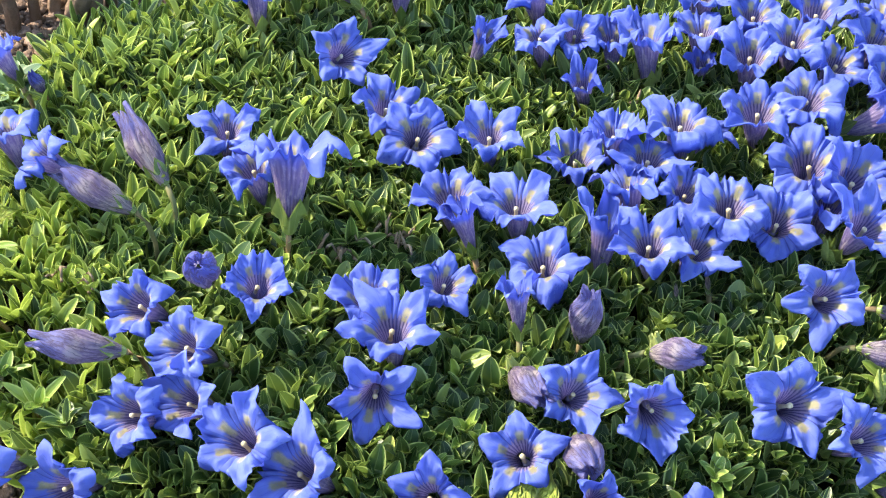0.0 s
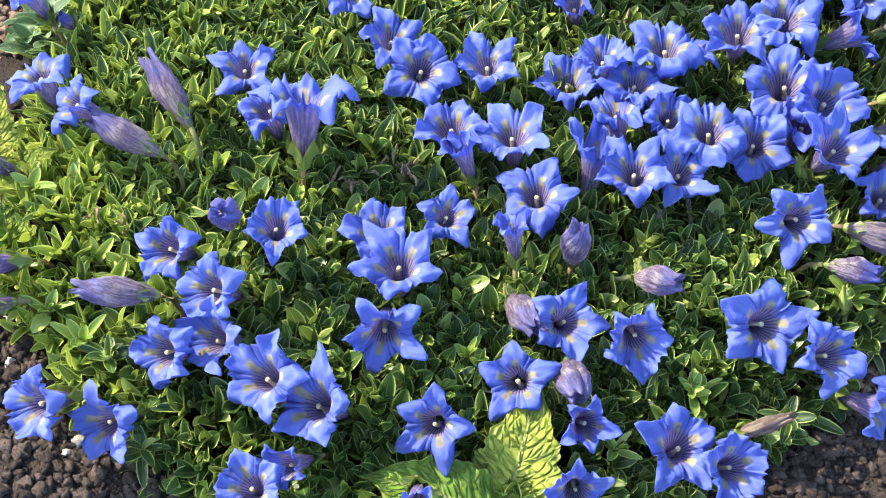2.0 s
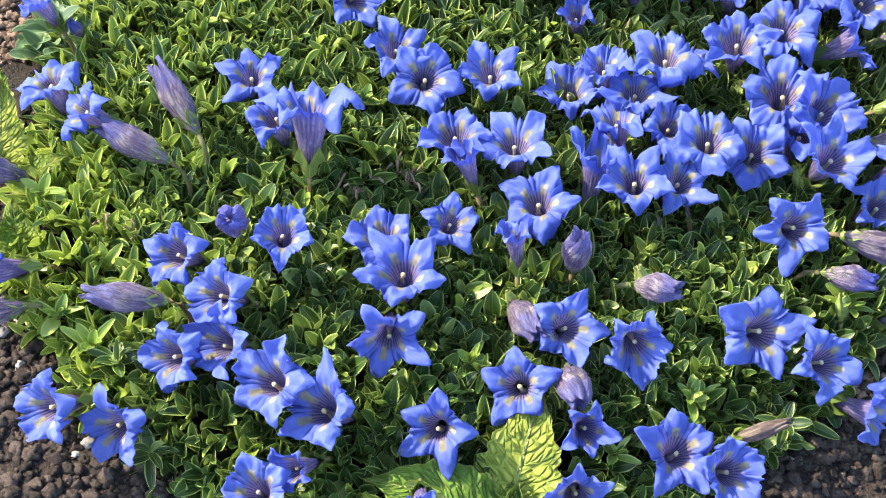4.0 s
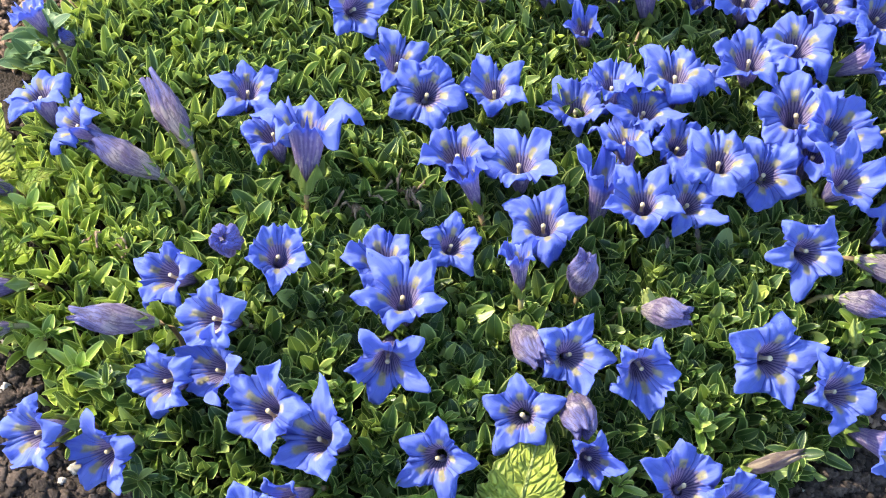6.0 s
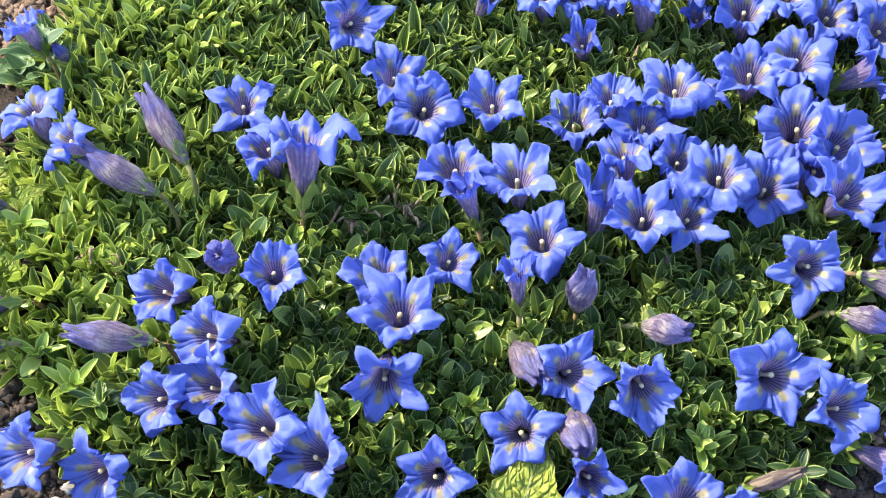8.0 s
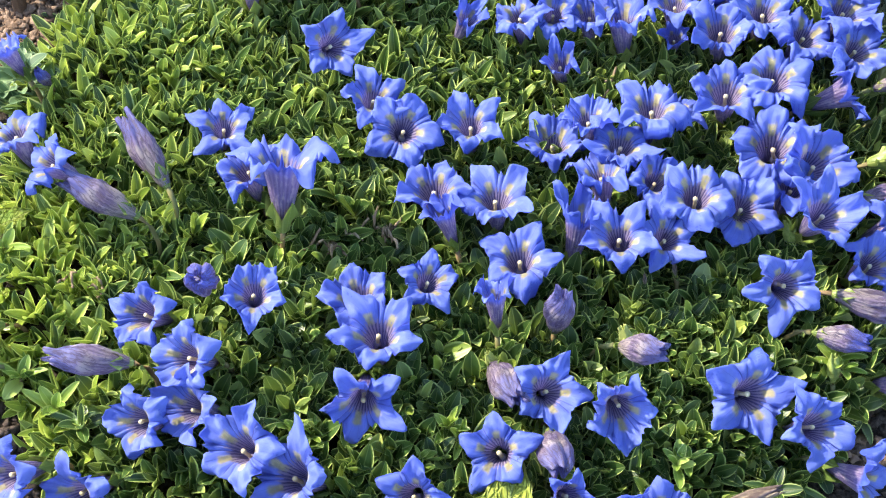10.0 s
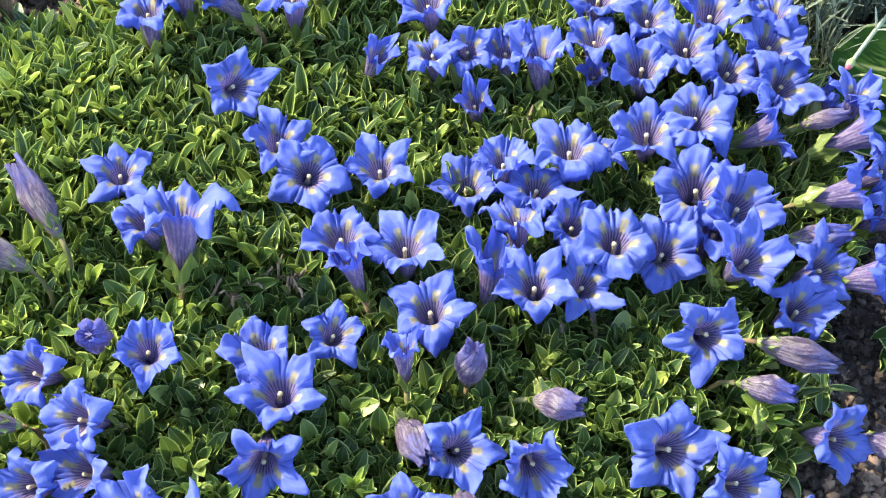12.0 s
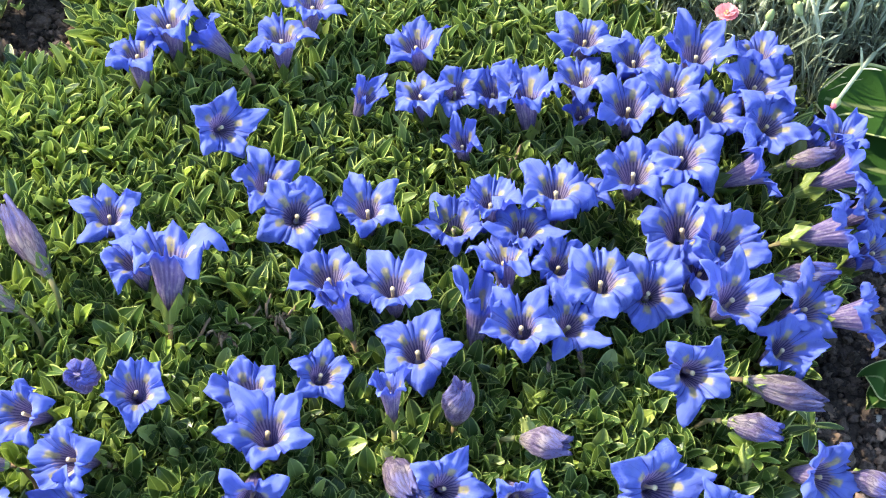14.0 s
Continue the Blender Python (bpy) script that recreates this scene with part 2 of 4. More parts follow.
M_ANTHER = plain_material("anthers", (0.20, 0.17, 0.30), (0.44, 0.38, 0.42), 420, 0.7, 0.5, 0.001, 0.15)
M_YOUNG = plain_material("green_bud", (0.26, 0.34, 0.08), (0.42, 0.46, 0.14), 180, 0.5, 0.4, 0.001, 0.2)
M_WOOD = plain_material("dead_stalk", (0.11, 0.065, 0.040), (0.30, 0.20, 0.13), 90, 0.85, 0.8, 0.003)
M_PINK = plain_material("pink_petal", (0.72, 0.16, 0.20), (0.85, 0.38, 0.40), 260, 0.6, 0.4, 0.001, 0.3)
M_BUDGREEN = plain_material("pink_bud", (0.26, 0.36, 0.14), (0.42, 0.46, 0.20), 200, 0.6, 0.3, 0.001, 0.1)
M_DEAD = plain_material("dead_leaf", (0.20, 0.13, 0.07), (0.36, 0.27, 0.17), 150, 0.9, 0.8, 0.001, 0.1)


# ---------------------------------------------------------------- mesh helpers
def mesh_of(name, verts, faces, uvs=None, mats=(), which=None, smooth=True):
    """A mesh from arrays; uvs holds one pair for each vertex."""
    me = bpy.data.meshes.new(name)
    me.from_pydata([tuple(v) for v in verts], [], [tuple(int(i) for i in f) for f in faces])
    for m in mats:
        me.materials.append(m)
    if uvs is not None:
        loops = np.empty(len(me.loops), dtype=np.int32)
        me.loops.foreach_get("vertex_index", loops)
        me.uv_layers.new(name="UVMap").data.foreach_set("uv", np.asarray(uvs, dtype=np.float32)[loops].ravel())
    if which is not None:
        me.polygons.foreach_set("material_index", np.asarray(which, dtype=np.int32))
    me.polygons.foreach_set("use_smooth", np.full(len(me.polygons), smooth))
    me.update()
    return me


def grid_faces(rows, cols, closed=False, start=0, flip=False):
    out = []
    for i in range(rows - 1):
        for j in range(cols if closed else cols - 1):
            k = (j + 1) % cols
            f = (start + i * cols + j, start + i * cols + k, start + (i + 1) * cols + k, start + (i + 1) * cols + j)
            out.append(f[::-1] if flip else f)
    return out


def part(name, me, parent, m=None, label=""):
    ob = new(name, me)
    ob.parent = parent
    if m is not None:
        ob.matrix_local = m
    return tagged(ob, label)


def tube_arrays(points, radii, sides=7):
    """Rings round a line of points, closed at both ends."""
    verts, pts = [], [Vector(p) for p in points]
    for i, p in enumerate(pts):
        d = (pts[min(i + 1, len(pts) - 1)] - pts[max(i - 1, 0)]).normalized()
        a = d.orthogonal().normalized()
        b = d.cross(a)
        for k in range(sides):
            w = 2 * math.pi * k / sides
            verts.append(p + radii[i] * (math.cos(w) * a + math.sin(w) * b))
    faces = grid_faces(len(pts), sides, True)
    faces += [tuple(range(sides))[::-1], tuple(range((len(pts) - 1) * sides, len(pts) * sides))]
    uvs = [(0.25 + 0.1 * math.sin(k), 0.6) for i in range(len(pts)) for k in range(sides)]
    return verts, faces, uvs


def tube_mesh(name, points, radii, mat, sides=7):
    v, f, uv = tube_arrays(points, radii, sides)
    return mesh_of(name, v, f, uv, (mat,))


# ---------------------------------------------------------------- the bed's outline and height
EDGE = [(-0.222, -0.118), (-0.258, -0.09), (-0.282, -0.05), (-0.288, 0.03), (-0.298, 0.15), (-0.285, 0.225), (-0.272, 0.262), (-0.23, 0.285),
        (-0.19, 0.30), (-0.195, 0.35), (-0.205, 0.42), (-0.16, 0.55), (0.10, 0.56), (0.20, 0.49), (0.29, 0.43), (0.37, 0.39), (0.405, 0.33), (0.42, 0.26),
        (0.40, 0.18), (0.378, 0.13), (0.385, 0.075), (0.38, 0.02), (0.345, -0.03), (0.302, -0.08), (0.245, -0.14), (0.16, -0.20), (0.02, -0.225),
        (-0.10, -0.21), (-0.15, -0.182), (-0.205, -0.148)]
EDGE_A = np.array(EDGE)


def depth_in(x, y):
    """Distance to the mat's edge: positive inside."""
    p = np.array((x, y))
    a, b = EDGE_A, np.roll(EDGE_A, -1, 0)
    t = np.clip(((p - a) * (b - a)).sum(1) / ((b - a) ** 2).sum(1), 0, 1)
    d = np.hypot(*(p - a - t[:, None] * (b - a)).T).min()
    cross = ((a[:, 1] > y) != (b[:, 1] > y)) & (x < (b[:, 0] - a[:, 0]) * (y - a[:, 1]) / (b[:, 1] - a[:, 1] + 1e-12) + a[:, 0])
    return d if cross.sum() % 2 else -d


def ground_z(x, y):
    return 0.006 * noise.noise((x * 14, y * 14, 3.1)) + 0.003 * noise.noise((x * 60, y * 60, 1.7))


def mat_z(x, y):
    d = depth_in(x, y)
    k = min(1.0, max(0.0, d / 0.10))
    return 0.030 * k * (2 - k) + 0.006 * noise.noise((x * 9, y * 9, 8.2))


# ---------------------------------------------------------------- ground
line = sorted({round(v, 4) for v in np.arange(-0.72, 0.7201, 0.012)} | {s * w for s in (-1, 1) for w in (0.8, 1.0, 1.4, 2.2, 4, 8, 16, 40, 90)})
gv = [(x, y + 0.1, ground_z(x, y + 0.1) if abs(x) < 0.75 and abs(y) < 0.75 else 0.0) for y in line for x in line]
ground = new("ground", mesh_of("ground", gv, grid_faces(len(line), len(line)), None, (M_SOIL,)))
tagged(ground, "dark crumbly garden soil under the plants", "soil", kind="structure")


# ---------------------------------------------------------------- leaves of the mat
def leaf_arrays(length, width, arch, fold, rows=8):
    """One oval, shortly pointed leaf from the origin along +y, channelled, its upper side to +z."""
    v, uv = [], []
    across = (-1, -0.62, 0, 0.62, 1) if rows == 8 else (-1, 0, 1)
    y = z = last = 0.0
    for i in range(rows):
        t = (0, 0.16, 0.36, 0.58, 0.76, 0.89, 0.965, 1.0)[i] if rows == 8 else i / (rows - 1)
        w = width * 0.5 * (0.24 * (1 - t) + math.sin(math.pi * t ** 1.16) ** 0.55) + 0.00015
        ang = arch * (t - 0.25)
        y += length * (t - last) * math.cos(ang)
        z -= length * (t - last) * math.sin(ang)
        last = t
        for s in across:
            v.append((s * w * (1 - 0.18 * fold), y, z + (abs(s) ** 1.25) * w * fold))
            uv.append((0.5 + s * 0.5, t))
    return np.array(v), grid_faces(rows, len(across)), uv


LEAF_SHAPES = [leaf_arrays(0.0255, 0.0108, 0.40, 0.36), leaf_arrays(0.0235, 0.0112, 0.60, 0.28), leaf_arrays(0.0270, 0.0104, 0.25, 0.42), leaf_arrays(0.0215, 0.0100, 0.45, 0.50),
               leaf_arrays(0.0290, 0.0080, 0.35, 0.55), leaf_arrays(0.0265, 0.0077, 0.60, 0.50), leaf_arrays(0.0315, 0.0080, 0.20, 0.65), leaf_arrays(0.0240, 0.0074, 0.50, 0.70)]


def leaf_spots():
    """Shoots of the mat on an uneven grid; each bears crossed pairs of leaves."""
    rng = random.Random(5)
    step = 0.0108
    for iy in range(int(0.82 / step)):
        for ix in range(int(0.76 / step)):
            x = -0.31 + (ix + 0.5 * (iy % 2)) * step + rng.uniform(-1, 1) * 0.005
            y = -0.24 + iy * step + rng.uniform(-1, 1) * 0.005
            d = depth_in(x, y)
            if d < -0.002 + 0.012 * noise.noise((x * 40, y * 40, 0.5)):
                continue
            if y > 0.50 or (noise.noise((x * 26, y * 26, 4.4)) > 0.58):
                continue
            z = mat_z(x, y) + rng.uniform(-0.010, 0.006)
            out_x, out_y = rng.gauss(0, 0.12), rng.gauss(0, 0.12)
            if d < 0.035:
                e = 0.004
                gx, gy = depth_in(x + e, y) - d, depth_in(x, y + e) - d
                out_x -= gx / e * 0.6
                out_y -= gy / e * 0.6
            turn = rng.uniform(0, 6.28)
            for k in range(rng.choice((4, 6, 6))):
                level = k // 2
                yaw = turn + (k % 2) * math.pi + level * 1.57 + rng.uniform(-0.35, 0.35)
                pitch = radians((60, 71, 79, 84)[level] + rng.uniform(-15, 12))
                size = (1.10, 1.05, 0.80, 0.6)[level] * rng.uniform(0.8, 1.2) * 1.0
                m = Matrix.Translation((x, y, z + level * 0.004)) @ Euler((out_y * -1.0, out_x, 0)).to_matrix().to_4x4()
                m = m @ Euler((pitch, rng.uniform(-0.3, 0.3), yaw), "XYZ").to_matrix().to_4x4()
                if level == 3 or k % 2 == 0 or rng.random() < 0.95:
                    slim = rng.random() < min(1.0, max(0.1, (y - 0.02) * 6, (-0.08 - x) * 7))
                    yield m @ Matrix.Scale(size, 4), rng.randrange(4) + 4 * slim, level


mat = new("gentian_mat")
mat.location = (0.05, 0.12, 0.0)
tagged(mat, "dense low mat of glossy green gentian leaves", "ground cover", kind="stuff")
bulks, singles = {k: ([], [], [], [0]) for k in range(3)}, []
tone_rng = random.Random(12)
for m, shape, level in leaf_spots():
    p = m.translation
    if level == 2 and len(singles) < 300 and -0.12 < p.x < 0.20 and -0.17 < p.y < 0.02:
        singles.append((m, shape))
        continue
    # commoner to the left, where sunlight is put into the leaf colour
    yellow_lit = tone_rng.random() < min(0.85, max(0.06, (-0.12 - p.x) * 6)) * (0.35 + 0.65 * (p.y < 0.06))
    vs, fs, uvs, total = bulks[1 if yellow_lit else (2 if shape < 4 else 0)]
    v, f, uv = LEAF_SHAPES[shape]
    a = np.array(m)
    vs.append(v @ a[:3, :3].T + a[:3, 3] - np.array(mat.location))
    fs.append(np.array(f) + total[0])
    uvs += uv
    total[0] += len(v)
for key, name, material in ((0, "leaves", M_LEAF), (1, "yellowed_leaves", M_LEAF_YELLOW_LIT), (2, "broad_leaves", M_LEAF_BROAD)):
    vs, fs, uvs, total = bulks[key]
    tagged(part(name, mesh_of(name, np.concatenate(vs), np.concatenate(fs), uvs, (material,)), mat), kind="stuff")
SINGLE = [mesh_of("leaf", v, f, uv, (M_LEAF_ONE,)) for v, f, uv in LEAF_SHAPES]
for m, shape in singles:
    part("leaf", SINGLE[shape], mat, Matrix.Translation(-mat.location) @ m)


# ---------------------------------------------------------------- gentian flowers
def shell(profile, rim, seed, ruffle, cols=91, thick=0.0003, droop=0.004):
    """A trumpet of five lobes with small pleats between them, an inner and an outer skin. profile: rows of v, inner radius, height, outer radius; rim: reach by angle."""
    rng = random.Random(seed)
    drops = [rng.uniform(-0.9, 0.9) for _ in range(5)]
    reach = [rng.uniform(0.84, 1.12) for _ in range(5)]
    bend = [rng.uniform(-0.17, 0.17) for _ in range(5)]
    lift = [rng.uniform(-1.0, 1.0) for _ in range(5)]
    curl = [rng.choice((0.1, 0.5, 1.0, 1.6)) for _ in range(5)]
    keel = [rng.choice((-1.0, -0.6, 0.4, 0.9)) for _ in range(5)]
    inner, outer, uvs = [], [], []
    for v, r, z, wide in profile:
        s = max(0.0, (v - 0.56) / 0.44)
        for j in range(cols):
            w = 2 * math.pi * j / (cols - 1)
            q = 5 * j / (cols - 1)
            i = int(q) % 5
            side = (q - int(q) - 0.5) * 2 if j < cols - 1 else -1.0
            d = abs(side)
            blend = 0.5 + 0.5 * math.cos(math.pi * d)
            cx, cy = math.cos(w), math.sin(w)
            crumple = noise.noise((cx * 2.1 + seed * 7, cy * 2.1, s * 1.5)) + 0.6 - 1.7 * abs(noise.noise((cx * 3.4, cy * 3.4 + seed * 3, s * 1.3)))
            crumple += 0.12 - 0.38 * abs(noise.noise((cx * 7.0 + seed, cy * 7.0, s * 2.0)))
            rr = r * (1 + (rim(d) * (1 + (reach[i] - 1) * blend) - 1) * s ** 1.5)
            rr *= 1 + 0.05 * s * noise.noise((cx * 6, cy * 6, seed)) - (1 - s) * 0.07 * d ** 4
            # the lobe's edge stands over the pleat beside it
            groove = min(1.0, max(0.0, (d - 0.60) / 0.24))
            pleat = min(1.0, max(0.0, (d - 0.86) / 0.14))
            zz = z - s ** 0.8 * (0.0056 * groove * groove * (3 - 2 * groove) - 0.0058 * pleat * pleat)
            zz += s * s * drops[i] * droop * blend + s ** 1.3 * ruffle * crumple
            zz += s * s * 0.0042 * side * lift[i] * (1 - d * d)
            zz += s ** 1.2 * 0.0078 * keel[i] * min(d, 0.62)
            tip = max(0.0, s - 0.68) / 0.32
            zz -= tip ** 1.5 * 0.0050 * curl[i] * blend
            rr *= 1 - 0.06 * tip * curl[i] * blend
            ww = w + s * s * bend[i] * blend
            inner.append((rr * math.cos(ww), rr * math.sin(ww), zz))
            ro = rr * wide / r + thick * (1 - 0.7 * s)
            outer.append((ro * math.cos(ww), ro * math.sin(ww), zz - thick * (0.3 + s)))
            uvs.append((q, v))
    n = len(inner)
    faces = grid_faces(len(profile), cols) + grid_faces(len(profile), cols, start=n, flip=True)
    half = len(faces) // 2
    last = (len(profile) - 1) * cols
    rimf = [(last + j, last + j + 1, n + last + j + 1, n + last + j) for j in range(cols - 1)]
    which = [0] * half + [1] * half + [0] * len(rimf)
    return inner + outer, faces + rimf, uvs + uvs, which


def open_profile(mouth=1.0, spread=1.0, steep=58.0, level=-6.0):
    """Rows of v, inner radius, height, outer radius: a funnel in a bell, then a limb that flares from the angle steep to the angle level."""
    rows, r, z = [], 0.0, 0.0
    for i in range(25):
        v = i / 24
        if v <= 0.585:
            t = v / 0.585
            r = 0.0014 + 0.0088 * t ** 2.1 * mouth
            z = -0.036 + 0.036 * t
            wide = 0.0014 + (0.0082 * t ** 0.75 + 0.0010 * t ** 6) * mouth
        else:
            t = (v - 0.585) / 0.415
            ang = radians((steep - level) * (1 - t) ** 2.0 + level)
            r += 0.0212 * spread / 10 * math.cos(ang)
            z += 0.0212 * spread / 10 * math.sin(ang)
            wide = r
        taper = min(1.0, 0.15 + v * 14)
        rows.append((v, r * taper, z, max(wide, r) * taper))
    return rows


def rim_open(d):
    return 0.56 + 0.28 * (1 - d ** 1.9) + 0.22 * max(0.0, 1 - d / 0.38) + 0.08 * math.exp(-(((1 - d) / 0.11) ** 2))


def rim_star(d):
    return 0.48 + 0.36 * (1 - d ** 1.5) + 0.20 * max(0.0, 1 - d / 0.5) + 0.09 * math.exp(-(((1 - d) / 0.11) ** 2))


def rim_round(d):
    return 0.62 + 0.28 * (1 - d ** 2.0) + 0.13 * max(0.0, 1 - d / 0.35) + 0.07 * math.exp(-(((1 - d) / 0.11) ** 2))


def bud_shell(seed, cols=61, twist=1.0, length=0.055, fat=0.0108):
    """A furled flower: pleats that wind round, folds that lie over one another, and five ragged lobe tips that stand out."""
    rng = random.Random(seed)
    ph = rng.uniform(0, 6.28)
    lobes = [rng.uniform(0.3, 1.3) for _ in range(5)]
    flare = [rng.uniform(-0.2, 0.75) for _ in range(5)]
    verts, uvs, rows = [], [], 23
    for i in range(rows):
        v = i / (rows - 1)
        r = fat * (0.34 + 0.66 * math.sin(min(1.0, v / 0.56) * math.pi / 2)) * (1 - 0.58 * max(0.0, (v - 0.60) / 0.40) ** 1.2)
        tip = max(0.0, v - 0.76) / 0.24
        for j in range(cols):
            w = 2 * math.pi * j / (cols - 1)
            q = (5 * j / (cols - 1)) % 5
            k = int(q) % 5
            side = (q % 1.0 - 0.5) * 2
            saw = (q + ph) % 1.0
            pleat = abs(math.sin(2.5 * w + ph)) ** 0.7
            cx, cy = math.cos(w), math.sin(w)
            over = 0.20 * (saw - 0.5) * min(1.0, v * 2)
            rr = r * (1 + over - (0.06 + 0.16 * v + 0.35 * tip) * (1 - pleat))
            rr *= 1 + 0.13 * noise.noise((cx * 3 + seed, cy * 3, v * 5)) + 0.07 * noise.noise((cx * 9, cy * 9 + seed, v * 8)) + 0.25 * tip * noise.noise((cx * 5, cy * 5 + seed, v * 3))
            rr *= 1 + flare[k] * tip * tip * (1 - side * side)
            zz = (v - 0.5) * length + tip * tip * 0.0085 * (lobes[k] * (1 - side * side) - 0.7)
            ww = w + twist * max(0, v - 0.40) ** 1.3
            verts.append((rr * math.cos(ww), rr * math.sin(ww), zz))
            uvs.append((5 * j / (cols - 1), v * 0.97))
    faces = grid_faces(rows, cols)
    n = len(verts)
    for k, shrink in enumerate((0.72, 0.40)):
        for j in range(cols):
            x, y, z = verts[(rows - 1) * cols + j]
            verts.append((x * shrink, y * shrink, z - 0.005 * (k + 1)))
            uvs.append((5 * j / (cols - 1), 0.9))
    faces += grid_faces(3, cols, start=n - cols)
    return verts, faces, uvs


OPEN = []
for seed in range(12):
    a = shell(open_profile(1.0 + 0.07 * (seed % 3), 1.04, 50 + 8 * (seed % 3), -12 + 9 * (seed % 4)), rim_open, 10 + seed, 0.0066, droop=0.0060)
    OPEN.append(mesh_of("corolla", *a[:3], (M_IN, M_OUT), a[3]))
STAR = []
for seed in range(4):
    a = shell(open_profile(0.98, 1.06, 58, -4 + 5 * (seed % 2)), rim_star, 30 + seed, 0.0058, droop=0.0055)
    STAR.append(mesh_of("corolla", *a[:3], (M_IN, M_OUT), a[3]))
ROUND = []
for seed in range(4):
    a = shell(open_profile(1.10, 1.02, 48, -4), rim_round, 40 + seed, 0.0062, droop=0.005)
    ROUND.append(mesh_of("corolla", *a[:3], (M_IN, M_OUT), a[3]))
HALF = []
for seed in range(4):
    a = shell(open_profile(0.92, 0.92, 84, 36), rim_star, 50 + seed, 0.0056, droop=0.007)
    HALF.append(mesh_of("corolla", *a[:3], (M_IN, M_OUT), a[3]))
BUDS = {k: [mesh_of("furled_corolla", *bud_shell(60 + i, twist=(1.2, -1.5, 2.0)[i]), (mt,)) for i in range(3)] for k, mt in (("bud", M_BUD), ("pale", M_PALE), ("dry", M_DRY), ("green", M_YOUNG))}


def sepal_mesh():
    """A green cup with five pointed teeth."""
    prof = [(0, 0.0020, -0.005), (0.2, 0.0040, -0.003), (0.45, 0.0058, 0.004), (0.7, 0.0074, 0.010), (0.85, 0.0086, 0.014), (1.0, 0.0104, 0.018)]
    cols, verts, uvs = 31, [], []
    for v, r, z in prof:
        for j in range(cols):
            w = 2 * math.pi * j / (cols - 1)
            d = abs((5 * j / (cols - 1)) % 1 - 0.5) * 2
            zz = z - max(0, v - 0.45) * 0.020 * d
            verts.append((r * math.cos(w), r * math.sin(w), zz))
            uvs.append(((5 * j / (cols - 1)) % 1.0, v))
    n = len(verts)
    verts += [(x * 0.93, y * 0.93, z) for x, y, z in verts]
    return mesh_of("calyx", verts, grid_faces(len(prof), cols, flip=True) + grid_faces(len(prof), cols, start=n), uvs * 2, (M_SEPAL,))


CALYX = sepal_mesh()
STYLE = tube_mesh("stigma", [(0, 0, -0.028), (0.0002, 0, -0.014), (0, 0, -0.009), (0.0003, 0, -0.0058), (0.0004, 0, -0.0042), (0.0004, 0, -0.0026), (0.0004, 0, -0.0020)], [0.0012, 0.0013, 0.0012, 0.0012, 0.0017, 0.0016, 0.0005], M_CREAM, 8)
ANTHERS = tube_mesh("anther_cone", [(0, 0, -0.030), (0, 0, -0.022), (0, 0, -0.0170), (0, 0, -0.0140), (0, 0, -0.0125)], [0.0010, 0.0023, 0.0026, 0.0022, 0.0011], M_ANTHER, 10)
bv, bf, buv = leaf_arrays(0.019, 0.0075, 0.9, 0.4)
BRACT = mesh_of("stem_leaf", bv, bf, buv, (M_SEPAL,))
FLOWER_LABELS = {
    "open": "open blue gentian trumpet with yellow-green throat spots", "star": "blue gentian flower with five pointed star lobes",
    "round": "wide open blue gentian with broad rounded lobes", "half": "half-open blue gentian flower with upright lobes",
    "bud": "furled purple-blue gentian bud with twisted pleats", "pale": "faded pale lilac gentian flower, furled shut",
    "green": "young yellow-green gentian bud among the leaves",
    "dry": "withered brown gentian flower at the soil's edge"}
flower_count = [0]


